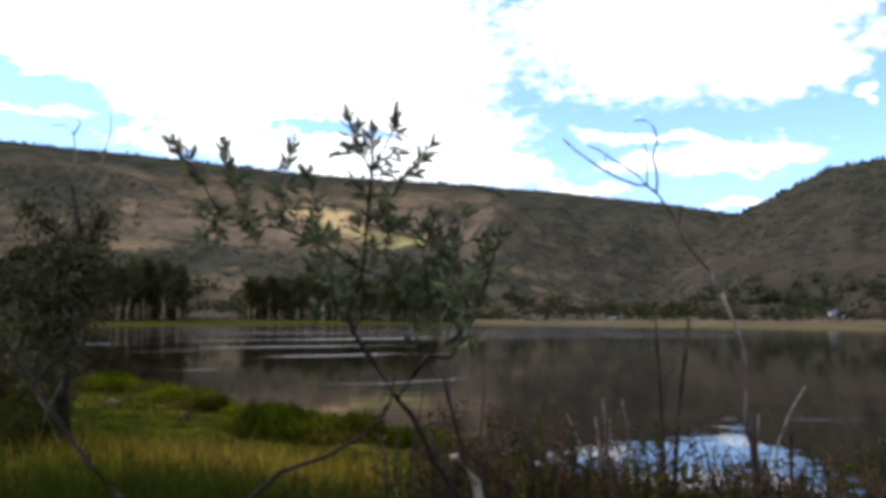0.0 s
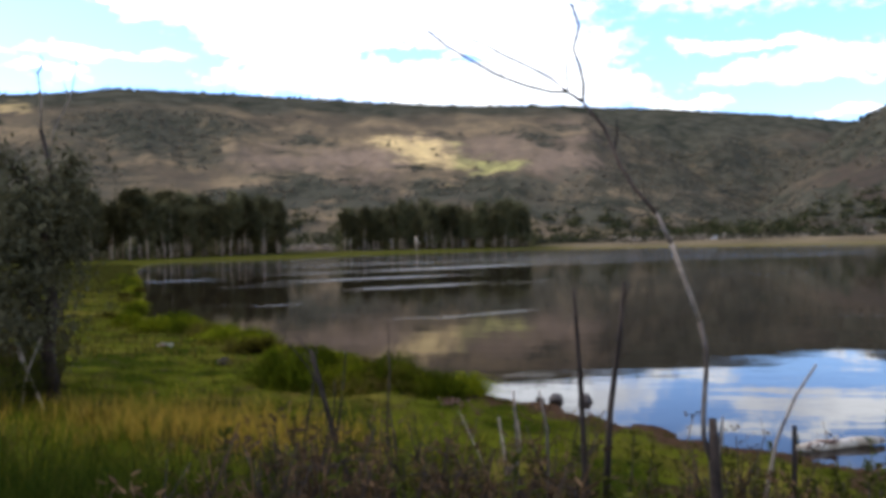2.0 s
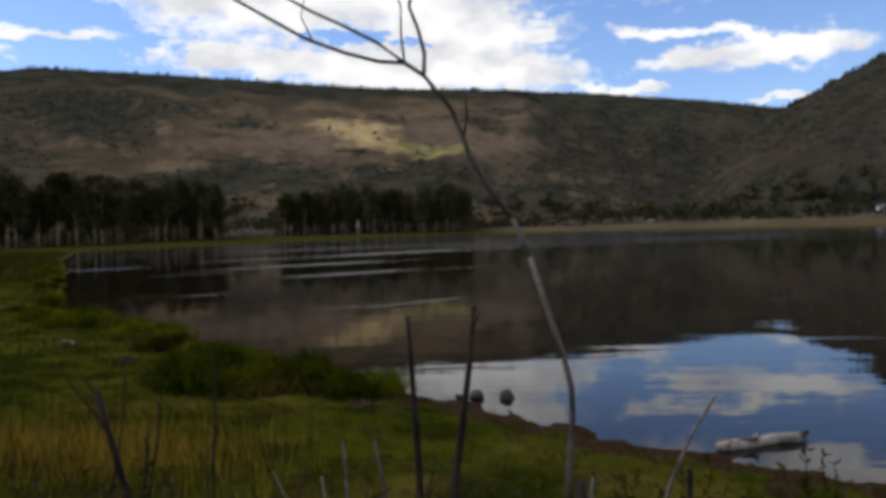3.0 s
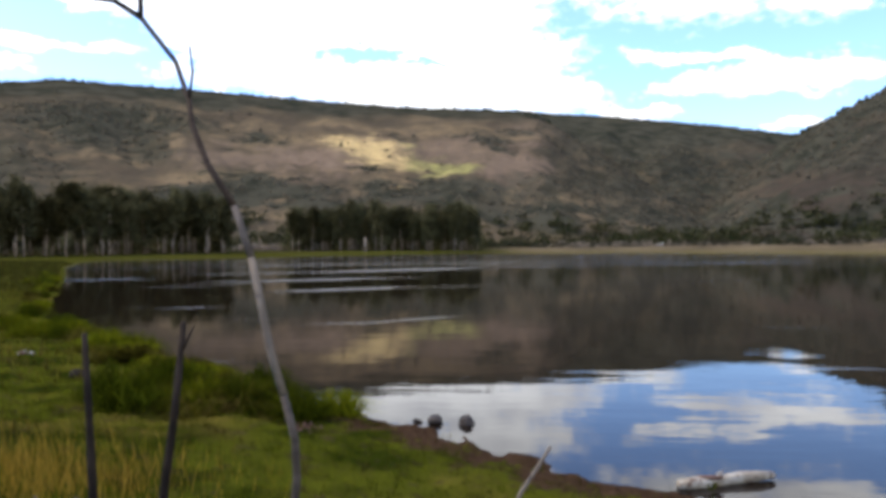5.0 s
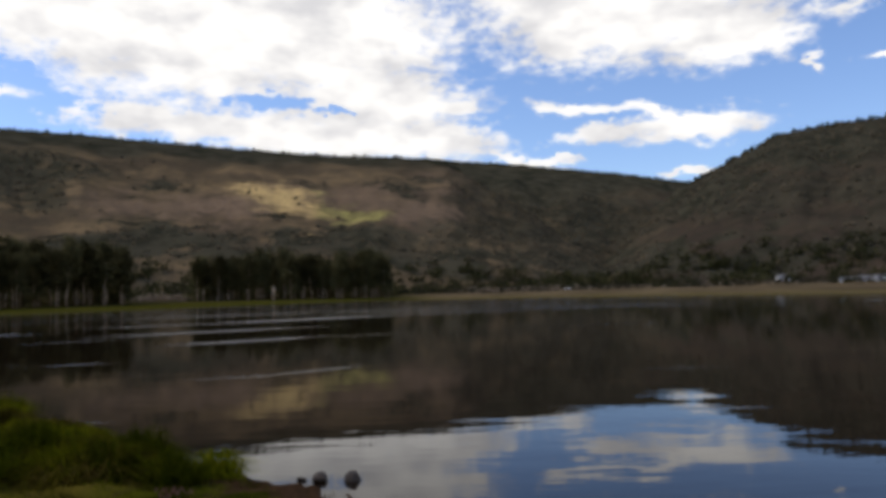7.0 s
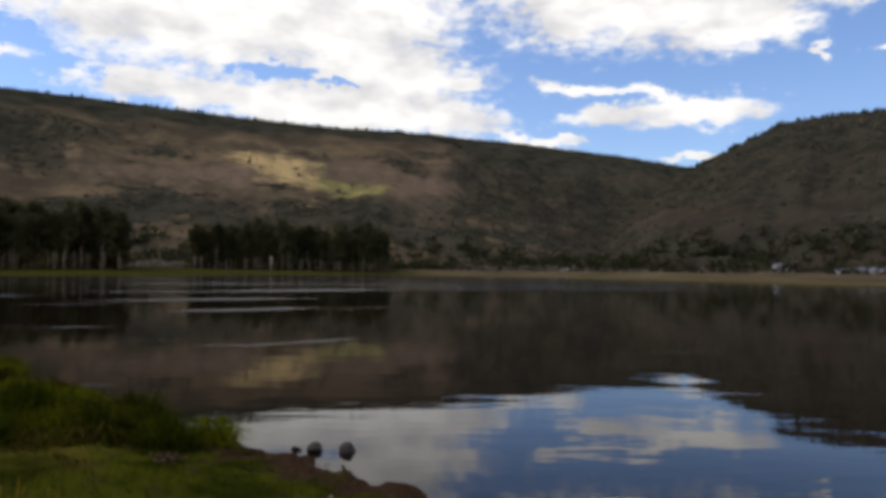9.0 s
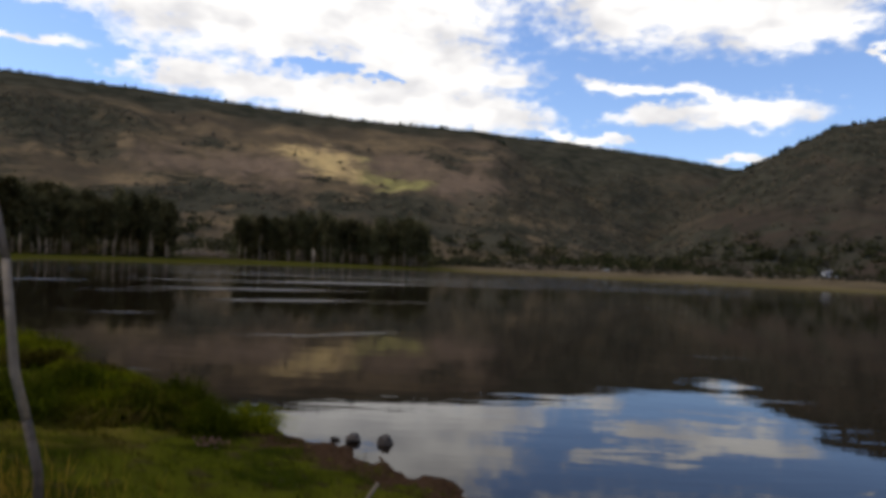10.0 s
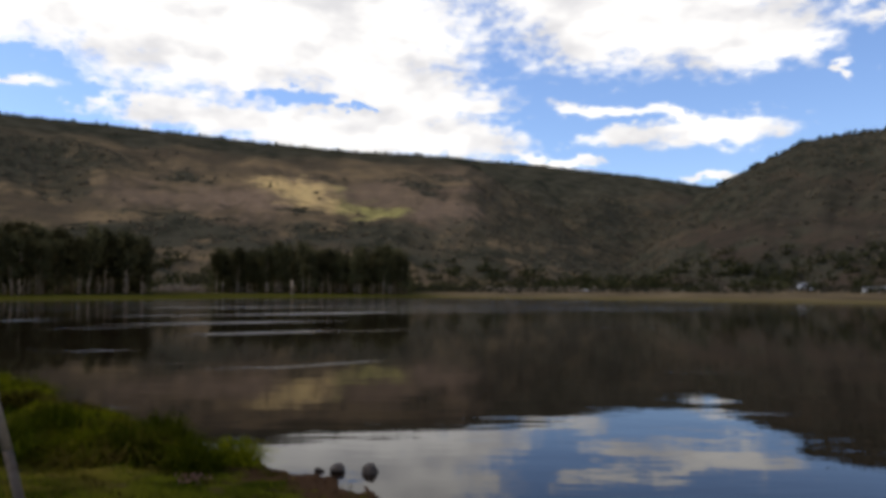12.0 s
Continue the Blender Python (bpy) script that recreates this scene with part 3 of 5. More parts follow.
class Build:
    """Collects the vertices and faces of one mesh."""

    def __init__(self):
        self.v, self.f = [], []

    def tube(self, pts, radii, sides=6, cap=True):
        pts = [Vector(p) for p in pts]
        base, n = len(self.v), len(pts)
        for k, p in enumerate(pts):
            d = (pts[min(k + 1, n - 1)] - pts[max(k - 1, 0)]).normalized()
            u = d.orthogonal().normalized()
            w = d.cross(u)
            r = radii[k] if isinstance(radii, (list, tuple)) else radii
            for q in range(sides):
                a = 2 * math.pi * q / sides
                self.v.append(tuple(p + (u * math.cos(a) + w * math.sin(a)) * r))
        for k in range(n - 1):
            for q in range(sides):
                a, b = base + k * sides + q, base + k * sides + (q + 1) % sides
                self.f.append((a, b, b + sides, a + sides))
        if cap:
            self.f.append(tuple(base + q for q in range(sides))[::-1])
            self.f.append(tuple(base + (n - 1) * sides + q for q in range(sides)))
        return self

    def leaf(self, at, along, side, length, width):
        """A lance-shaped leaf folded a little along its midrib."""
        at, along, side = Vector(at), Vector(along), Vector(side)
        up = along.cross(side).normalized() * width * 0.25
        b = len(self.v)
        m1, m2 = at + along * length * 0.35, at + along * length * 0.7
        for p in (at, m1 + side * width / 2 + up, m1, m1 - side * width / 2 + up, m2 + side * width * 0.4 + up, m2 - side * width * 0.4 + up, at + along * length):
            self.v.append(tuple(p))
        self.f += [(b, b + 2, b + 1), (b, b + 3, b + 2), (b + 1, b + 2, b + 4), (b + 2, b + 3, b + 5), (b + 2, b + 5, b + 6, b + 4)]
        return self

    def card(self, at, along, side, length, width):
        """A small ragged clump of leaves: a bent four-cornered blade."""
        at, along, side = Vector(at), Vector(along), Vector(side)
        b = len(self.v)
        for p in (at - side * width * 0.5, at + along * length * 0.5 + side * width * 0.1, at + side * width * 0.5, at - along * length * 0.5):
            self.v.append(tuple(p))
        self.f.append((b, b + 1, b + 2, b + 3))
        return self

    def lump(self, at, size, rnd, rough=0.25):
        """A rough rounded lump of 18 vertices."""
        b = len(self.v)
        at = Vector(at)
        sx, sy, sz = size
        rows = [(-0.95, 0.35), (-0.35, 0.95), (0.35, 0.9), (0.9, 0.4)]
        self.v.append(tuple(at - Vector((0, 0, sz))))
        for h, r in rows:
            for q in range(6):
                a = 2 * math.pi * q / 6 + rnd.uniform(-0.3, 0.3)
                k = 1 + rnd.uniform(-rough, rough)
                self.v.append((at.x + math.cos(a) * r * sx * k, at.y + math.sin(a) * r * sy * k, at.z + h * sz * (1 + rnd.uniform(-rough, rough) * 0.5)))
        self.v.append(tuple(at + Vector((0, 0, sz))))
        for q in range(6):
            n = (q + 1) % 6
            self.f.append((b, b + 1 + n, b + 1 + q))
            for k in range(3):
                o = b + 1 + k * 6
                self.f.append((o + q, o + n, o + 6 + n, o + 6 + q))
            self.f.append((b + 19 + q, b + 19 + n, b + 25))
        return self

    def box(self, lo, hi, chamfer=0.0):
        (x0, y0, z0), (x1, y1, z1) = lo, hi
        b, c = len(self.v), chamfer
        for z, k in ((z0, 0), (z1 - c, 0), (z1, c)):
            self.v += [(x0 + k, y0 + k, z), (x1 - k, y0 + k, z), (x1 - k, y1 - k, z), (x0 + k, y1 - k, z)]
        self.f.append((b + 3, b + 2, b + 1, b))
        for k in (0, 4):
            for q in range(4):
                n = (q + 1) % 4
                self.f.append((b + k + q, b + k + n, b + k + 4 + n, b + k + 4 + q))
        self.f.append((b + 8, b + 9, b + 10, b + 11))
        return self

    def mesh(self, name, mat, smooth=False):
        return mesh_of(name, self.v, self.f, mat, smooth)


def rand_dir(rnd, up=0.0):
    v = Vector((rnd.gauss(0, 1), rnd.gauss(0, 1), rnd.gauss(0, 1) + up))
    return v.normalized()


def bent(a, b, rnd, n=5, sag=0.08):
    """A slightly crooked line from a to b."""
    a, b = Vector(a), Vector(b)
    d = (b - a).length * sag
    return [a + (b - a) * (k / (n - 1)) + (Vector((rnd.uniform(-d, d), rnd.uniform(-d, d), rnd.uniform(-d, d))) if 0 < k < n - 1 else Vector()) for k in range(n)]


def taper(r0, r1, n):
    return [r0 + (r1 - r0) * k / (n - 1) for k in range(n)]


def gz_at(x, y):
    return float(ground_z(np.array([x]), np.array([y]))[0])


# ---------------------------------------------------------------- near bank: log, rocks, driftwood


def drift_log():
    rnd = random.Random(3)
    a, b = Vector((1.41, 8.06, 0.045)), Vector((2.52, 8.45, 0.055))
    ob = thing("driftwood_log", "short bleached driftwood log lying in the shallows", "log", at=a)
    pts = [p - a for p in bent(a, b, rnd, 7, 0.02)]
    part("trunk", Build().tube(pts, [0.05, 0.068, 0.07, 0.064, 0.066, 0.055, 0.04], 10).mesh("log_trunk", WOOD_LOG, True), ob)
    part("stub", Build().tube([(0.42, 0.14, 0.04), (0.46, 0.11, 0.10), (0.49, 0.10, 0.13)], [0.022, 0.016, 0.01], 6).mesh("log_stub", WOOD_LOG, True), ob)
    part("peeled_bark", Build().lump((0.35, 0.10, 0.055), (0.16, 0.04, 0.022), rnd).mesh("log_bark", DEBRIS, True), ob, "strip of reddish-brown bark")


def shore_rock(x, y, size, seed, label):
    rnd = random.Random(seed)
    bm = bmesh.new()
    bmesh.ops.create_icosphere(bm, subdivisions=3, radius=1)
    for v in bm.verts:
        k = 1 + 0.22 * noise.noise(v.co * 1.3 + Vector((seed, 0, 0))) + 0.10 * noise.noise(v.co * 4 + Vector((0, seed, 0)))
        v.co = Vector((v.co.x * size[0] * k, v.co.y * size[1] * k, max(v.co.z, -0.6) * size[2] * k))
    for k in range(9):
        d = rand_dir(rnd)
        cut = rnd.uniform(0.62, 0.86)
        for v in bm.verts:
            over = v.co.x / size[0] * d.x + v.co.y / size[1] * d.y + v.co.z / size[2] * d.z - cut
            if over > 0:
                v.co -= Vector((d.x * size[0], d.y * size[1], d.z * size[2])) * over * 0.9
    me = bpy.data.meshes.new("shore_rock")
    bm.to_mesh(me)
    bm.free()
    me.materials.append(ROCK)
    me.polygons.foreach_set("use_smooth", np.ones(len(me.polygons), bool))
    ob = new("rock", me)
    ob.matrix_world = pose(x, y, 0.02, 0, 0, rnd.uniform(0, 360))
    tagged(ob, label, "rock", "rocks at the waterline")


drift_log()
shore_rock(-1.50, 10.95, (0.20, 0.13, 0.095), 2, "low dark wet rock at the edge of the lake")
shore_rock(-1.03, 10.86, (0.14, 0.125, 0.145), 5, "rounded dark wet rock standing in the lake")
shore_rock(-1.78, 10.95, (0.10, 0.03, 0.03), 7, "thin dark stone lying at the waterline")


def driftwood_heap(x, y, size, seed, label, pale=True):
    rnd = random.Random(seed)
    z = gz_at(x, y)
    ob = thing("driftwood_pile", label, "driftwood", at=(x, y, z))
    for k in range(4):
        a = Vector((rnd.uniform(-0.3, 0.3), rnd.uniform(-0.15, 0.15), 0.03 + rnd.uniform(0, 0.10))) * size
        b = a + Vector((rnd.uniform(-0.35, 0.35), rnd.uniform(-0.1, 0.1), rnd.uniform(-0.02, 0.08))) * size
        part("stick", Build().tube(bent(a, b, rnd, 5, 0.08), taper(0.035 * size, 0.018 * size, 5), 7).mesh("drift_stick", BONE if pale else BARK_GREY, True), ob)
    part("clump", Build().lump((-0.12 * size, 0.02, 0.04 * size), (0.22 * size, 0.14 * size, 0.09 * size), rnd).mesh("drift_clump", DEBRIS, True), ob, "reddish-brown clump of litter")
    part("block", Build().lump((0.28 * size, 0.0, 0.05 * size), (0.10 * size, 0.08 * size, 0.08 * size), rnd).mesh("drift_block", BONE, True), ob, "bleached white lump")


driftwood_heap(-5.94, 10.06, 0.5, 4, "bleached driftwood and brown litter on the grass")
driftwood_heap(-10.7, 14.9, 0.6, 8, "bleached driftwood scraps among the shore grass")
dark = new("stump", Build().lump((0, 0, 0.06), (0.17, 0.12, 0.10), random.Random(9)).mesh("stump", BARK_DARK, True))
dark.location = (-8.0, 12.4, gz_at(-8.0, 12.4))
tagged(dark, "small blackened stump in the grass", "stump")
rnd = random.Random(12)
litter = thing("litter_clump", "loose reddish dead leaves lying on the grass", "litter", at=(-2.95, 8.9, gz_at(-2.95, 8.9)))
for k in range(46):
    d = rand_dir(rnd, 0.3)
    p = Vector((rnd.gauss(0, 0.12), rnd.gauss(0, 0.09), 0.02 + abs(rnd.gauss(0, 0.025))))
    part("leaf", Build().leaf(p, d, d.orthogonal().normalized(), rnd.uniform(0.04, 0.08), rnd.uniform(0.02, 0.035)).mesh("dead_leaf", DEBRIS), litter)

# ---------------------------------------------------------------- dead stems and saplings close by


def dead_sapling():
    ob = thing("dead_sapling", "tall leaning dead sapling with bare forked top", "tree", at=(-0.76, 1.45, 0.98))
    o = Vector((-0.76, 1.45, 0.98))
    rel = lambda pts: [Vector(p) - o for p in pts]
    low = rel([(-0.77, 1.46, 0.90), (-0.775, 1.46, 1.4), (-0.785, 1.47, 1.74), (-0.79, 1.47, 1.91)])
    part("stump", Build().tube(low, [0.032, 0.026, 0.022, 0.015], 9).mesh("sapling_stump", BARK_DARK, True), ob, "dark broken base")
    part("prong", Build().tube(rel([(-0.785, 1.47, 1.72), (-0.815, 1.47, 1.80), (-0.828, 1.47, 1.87)]), [0.013, 0.011, 0.003], 6).mesh("prong", BARK_DARK, True), ob)
    part("prong", Build().tube(rel([(-0.785, 1.47, 1.74), (-0.762, 1.47, 1.83), (-0.752, 1.47, 1.92)]), [0.014, 0.010, 0.003], 6).mesh("prong", BARK_GREY, True), ob)
    stem = rel([(-0.822, 1.48, 1.82), (-0.822, 1.48, 1.92), (-0.814, 1.48, 2.02), (-0.806, 1.48, 2.10), (-0.808, 1.475, 2.19), (-0.83, 1.465, 2.29), (-0.858, 1.465, 2.38), (-0.885, 1.49, 2.47), (-0.92, 1.52, 2.59),
                (-0.97, 1.55, 2.71), (-1.045, 1.58, 2.81), (-1.10, 1.62, 2.91), (-1.122, 1.65, 2.98), (-1.16, 1.66, 3.08), (-1.245, 1.65, 3.19)])
    part("stem", Build().tube(stem[:6], taper(0.0096, 0.0090, 6), 8).mesh("sapling_stem", BARK_MID, True), ob, "grey-brown stem base")
    part("stem", Build().tube(stem[5:9], taper(0.0094, 0.0086, 4), 8).mesh("sapling_stem", BARK_GREY, True), ob, "pale weathered middle stem")
    part("stem", Build().tube(stem[8:10], [0.0087, 0.0084], 8).mesh("sapling_stem", BARK_MID, True), ob, "peeling grey-brown bark")
    part("stem", Build().tube(stem[9:], taper(0.0084, 0.0065, len(stem) - 9), 8).mesh("sapling_stem", BARK_BROWN, True), ob, "brown upper stem")
    for pts, r in (([(-1.245, 1.65, 3.19), (-1.24, 1.64, 3.26), (-1.255, 1.61, 3.33), (-1.28, 1.59, 3.40), (-1.255, 1.56, 3.48), (-1.28, 1.54, 3.56), (-1.33, 1.52, 3.60), (-1.40, 1.51, 3.595)], 0.0055),
                   ([(-1.245, 1.65, 3.19), (-1.305, 1.63, 3.23), (-1.38, 1.57, 3.225), (-1.48, 1.51, 3.245), (-1.58, 1.44, 3.275), (-1.68, 1.39, 3.33), (-1.77, 1.34, 3.38), (-1.84, 1.32, 3.44)], 0.0055),
                   ([(-1.305, 1.63, 3.23), (-1.38, 1.55, 3.28), (-1.47, 1.49, 3.32), (-1.56, 1.43, 3.355), (-1.63, 1.38, 3.39), (-1.70, 1.35, 3.41)], 0.0045),
                   ([(-1.305, 1.63, 3.23), (-1.31, 1.60, 3.32), (-1.305, 1.58, 3.40), (-1.345, 1.55, 3.49)], 0.0035),
                   ([(-1.122, 1.65, 2.98), (-1.107, 1.64, 3.05), (-1.11, 1.63, 3.11)], 0.0035),
                   ([(-1.56, 1.46, 3.265), (-1.59, 1.43, 3.34), (-1.575, 1.42, 3.39)], 0.0025)):
        part("twig", Build().tube(rel(pts), taper(r * 1.35, r * 0.75, len(pts)), 6).mesh("sapling_twig", BARK_DARK, True), ob)


dead_sapling()


def dead_stem(pts, r0, r1, mat, label, twigs=(), name="bare_sapling"):
    o = Vector(pts[0])
    ob = thing(name, label, "dead sapling", "bare saplings by the water", at=o)
    rel = [Vector(p) - o for p in pts]
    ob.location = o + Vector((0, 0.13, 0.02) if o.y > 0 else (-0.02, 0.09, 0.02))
    part("stalk", Build().tube(rel, taper(r0, r1, len(pts)), 8).mesh("stalk", mat, True), ob)
    for t in twigs:
        part("twig", Build().tube([Vector(p) - o for p in t], taper(min(r1, 0.0045), 0.002, len(t)), 6).mesh("stem_twig", mat, True), ob)


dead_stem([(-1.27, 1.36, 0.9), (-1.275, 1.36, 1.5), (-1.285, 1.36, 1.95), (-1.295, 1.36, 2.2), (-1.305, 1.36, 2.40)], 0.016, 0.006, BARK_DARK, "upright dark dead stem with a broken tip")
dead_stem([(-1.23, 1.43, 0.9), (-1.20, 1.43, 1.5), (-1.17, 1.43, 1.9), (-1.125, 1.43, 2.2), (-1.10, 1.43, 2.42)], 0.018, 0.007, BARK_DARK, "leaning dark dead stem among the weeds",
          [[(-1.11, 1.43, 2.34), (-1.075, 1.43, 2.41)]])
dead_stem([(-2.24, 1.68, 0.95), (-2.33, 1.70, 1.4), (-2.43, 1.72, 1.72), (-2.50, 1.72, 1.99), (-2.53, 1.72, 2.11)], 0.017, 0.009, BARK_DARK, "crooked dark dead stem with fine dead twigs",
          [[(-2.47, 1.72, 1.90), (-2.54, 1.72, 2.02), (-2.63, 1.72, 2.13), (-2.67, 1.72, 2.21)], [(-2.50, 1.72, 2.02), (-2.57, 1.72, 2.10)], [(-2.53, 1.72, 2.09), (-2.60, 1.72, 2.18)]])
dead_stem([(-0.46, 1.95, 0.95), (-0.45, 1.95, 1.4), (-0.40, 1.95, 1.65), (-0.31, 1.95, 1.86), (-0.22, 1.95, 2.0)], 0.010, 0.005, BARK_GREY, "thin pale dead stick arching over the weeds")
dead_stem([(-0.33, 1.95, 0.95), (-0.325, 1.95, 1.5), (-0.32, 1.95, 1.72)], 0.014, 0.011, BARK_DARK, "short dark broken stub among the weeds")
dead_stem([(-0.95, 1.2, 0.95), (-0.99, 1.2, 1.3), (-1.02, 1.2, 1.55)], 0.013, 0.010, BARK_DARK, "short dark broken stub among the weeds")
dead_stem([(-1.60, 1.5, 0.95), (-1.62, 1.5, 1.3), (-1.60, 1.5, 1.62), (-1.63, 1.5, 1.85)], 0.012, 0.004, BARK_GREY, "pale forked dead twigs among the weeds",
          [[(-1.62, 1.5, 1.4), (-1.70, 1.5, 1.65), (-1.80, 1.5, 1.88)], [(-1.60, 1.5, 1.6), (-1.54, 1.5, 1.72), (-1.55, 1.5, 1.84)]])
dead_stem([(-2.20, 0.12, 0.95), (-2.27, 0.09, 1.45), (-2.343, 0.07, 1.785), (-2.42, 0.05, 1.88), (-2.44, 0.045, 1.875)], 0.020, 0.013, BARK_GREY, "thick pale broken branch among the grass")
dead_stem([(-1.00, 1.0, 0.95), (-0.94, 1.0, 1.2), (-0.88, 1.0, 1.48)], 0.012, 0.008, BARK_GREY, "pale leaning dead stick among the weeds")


def dead_shrub():
    o = Vector((-2.72, -1.57, 0.96))
    ob = thing("dead_shrub", "leafless dead shrub with two slender dark branches", "shrub", at=o)
    rel = lambda pts: [Vector(p) - o for p in pts]
    fork = (-2.831, -1.595, 2.050)
    part("stem", Build().tube(rel([(-2.72, -1.57, 0.92), (-2.70, -1.57, 1.5), (-2.836, -1.600, 1.787), fork]), taper(0.011, 0.007, 4), 7).mesh("shrub_stem", BARK_DARK, True), ob)
    for pts, r in (([fork, (-2.770, -1.585, 2.107), (-2.728, -1.580, 2.149), (-2.682, -1.580, 2.189), (-2.609, -1.580, 2.213), (-2.565, -1.580, 2.240), (-2.525, -1.580, 2.267), (-2.506, -1.580, 2.299), (-2.499, -1.580, 2.350)], 0.0048),
                   ([fork, (-2.886, -1.605, 2.107), (-2.931, -1.610, 2.152), (-2.983, -1.610, 2.202), (-3.062, -1.610, 2.301), (-3.139, -1.610, 2.404), (-3.195, -1.610, 2.477)], 0.0055),
                   ([(-2.525, -1.580, 2.267), (-2.512, -1.580, 2.273), (-2.505, -1.580, 2.269)], 0.0025), ([(-3.080, -1.610, 2.327), (-3.045, -1.605, 2.372), (-3.027, -1.600, 2.407)], 0.003)):
        part("branch", Build().tube(rel(pts), taper(r, r * 0.45, len(pts)), 6).mesh("shrub_branch", BARK_DARK, True), ob)


dead_shrub()

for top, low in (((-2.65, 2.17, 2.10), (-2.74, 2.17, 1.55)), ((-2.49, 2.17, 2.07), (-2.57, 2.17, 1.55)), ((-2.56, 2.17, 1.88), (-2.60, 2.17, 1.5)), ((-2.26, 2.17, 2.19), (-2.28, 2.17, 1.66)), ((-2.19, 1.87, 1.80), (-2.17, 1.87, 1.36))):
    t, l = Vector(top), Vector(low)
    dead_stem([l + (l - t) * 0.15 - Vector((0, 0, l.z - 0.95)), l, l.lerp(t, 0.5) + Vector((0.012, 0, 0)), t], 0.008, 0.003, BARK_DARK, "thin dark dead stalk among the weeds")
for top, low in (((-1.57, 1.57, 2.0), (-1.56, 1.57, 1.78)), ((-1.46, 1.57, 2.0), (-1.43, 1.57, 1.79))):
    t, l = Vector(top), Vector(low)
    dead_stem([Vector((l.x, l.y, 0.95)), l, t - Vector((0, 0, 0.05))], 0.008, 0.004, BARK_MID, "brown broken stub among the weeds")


def willow_shrub():
    """The young willow that the way passes close by."""
    rnd = random.Random(21)
    o = Vector((-2.22, 0.60, 0.98))
    ob = thing("willow_shrub", "young willow shrub with narrow grey-green leaves and dark stems", "shrub", at=o)
    at = lambda x, z, y: Vector((x, y, z)) - o
    limbs = [
        (0.013, 0.009, [(-2.220, 0.950, 0.600), (-2.330, 1.500, 0.380), (-2.422, 1.787, 0.100), (-2.499, 1.911, 0.006), (-2.531, 2.011, -0.088), (-2.572, 2.104, -0.170), (-2.617, 2.162, -0.220)]),
        (0.009, 0.0035, [(-2.617, 2.162, -0.220), (-2.688, 2.299, -0.360), (-2.753, 2.391, -0.344), (-2.763, 2.455, -0.412), (-2.742, 2.499, -0.428), (-2.707, 2.587, -0.462), (-2.691, 2.727, -0.516), (-2.653, 2.861, -0.700), (-2.646, 2.973, -0.753)]),
        (0.008, 0.003, [(-2.617, 2.162, -0.220), (-2.549, 2.258, -0.316), (-2.504, 2.316, -0.382), (-2.431, 2.362, -0.441), (-2.370, 2.418, -0.508), (-2.346, 2.470, -0.542), (-2.316, 2.575, -0.582), (-2.276, 2.708, -0.636)]),
        (0.0055, 0.003, [(-2.504, 2.316, -0.382), (-2.436, 2.308, -0.376), (-2.394, 2.355, -0.433), (-2.404, 2.408, -0.496), (-2.427, 2.436, -0.494)]),
        (0.007, 0.003, [(-2.650, 2.142, -0.204), (-2.676, 2.101, -0.170), (-2.718, 2.085, -0.157)]),
        (0.0045, 0.002, [(-2.707, 2.587, -0.462), (-2.812, 2.656, -0.512), (-2.938, 2.708, -0.556), (-3.041, 2.716, -0.574), (-3.079, 2.725, -0.720), (-3.220, 2.644, -0.581)]),
        (0.003, 0.0015, [(-2.938, 2.708, -0.556), (-2.913, 2.828, -0.706), (-2.872, 2.928, -0.737)]),
        (0.003, 0.0015, [(-3.041, 2.716, -0.574), (-3.058, 2.822, -0.730), (-3.064, 2.900, -0.752)]),
        (0.003, 0.0015, [(-3.079, 2.725, -0.720), (-3.146, 2.854, -0.772), (-3.186, 2.902, -0.807)]),
        (0.004, 0.0015, [(-2.691, 2.727, -0.516), (-2.597, 2.797, -0.638), (-2.547, 2.885, -0.666), (-2.503, 2.918, -0.670)]),
        (0.004, 0.0015, [(-2.691, 2.727, -0.516), (-2.565, 2.679, -0.646), (-2.431, 2.644, -0.656), (-2.295, 2.679, -0.682)]),
        (0.003, 0.0015, [(-2.653, 2.861, -0.700), (-2.703, 2.928, -0.720), (-2.712, 2.973, -0.731)]),
        (0.003, 0.0015, [(-2.653, 2.861, -0.700), (-2.602, 2.935, -0.756), (-2.584, 2.966, -0.782)]),
        (0.004, 0.0015, [(-2.707, 2.587, -0.462), (-2.591, 2.545, -0.509), (-2.487, 2.537, -0.473)]),
        (0.004, 0.0015, [(-2.370, 2.418, -0.508), (-2.492, 2.508, -0.604), (-2.601, 2.583, -0.666)]),
        (0.004, 0.0015, [(-2.707, 2.587, -0.462), (-2.833, 2.549, -0.389), (-2.897, 2.597, -0.385)]),
        (0.003, 0.0015, [(-2.591, 2.545, -0.509), (-2.632, 2.639, -0.524), (-2.613, 2.746, -0.558)]),
        (0.003, 0.0015, [(-2.492, 2.508, -0.604), (-2.507, 2.623, -0.671), (-2.468, 2.742, -0.729)]),
        (0.003, 0.0015, [(-2.753, 2.391, -0.344), (-2.724, 2.438, -0.359), (-2.730, 2.475, -0.371)]),
        (0.003, 0.0015, [(-2.846, 2.630, -0.503), (-2.805, 2.742, -0.705), (-2.837, 2.849, -0.758)]),
        (0.003, 0.0015, [(-2.316, 2.575, -0.582), (-2.387, 2.556, -0.540), (-2.433, 2.602, -0.534)]),
    ]
    sizes = [Build().leaf((0, 0, 0), (1, 0, 0), (0, 1, 0), l, w).mesh("willow_leaf", LEAF_WILLOW, True) for l, w in ((0.054, 0.0155), (0.046, 0.014), (0.037, 0.012))]

    rest, single = Build(), [0]

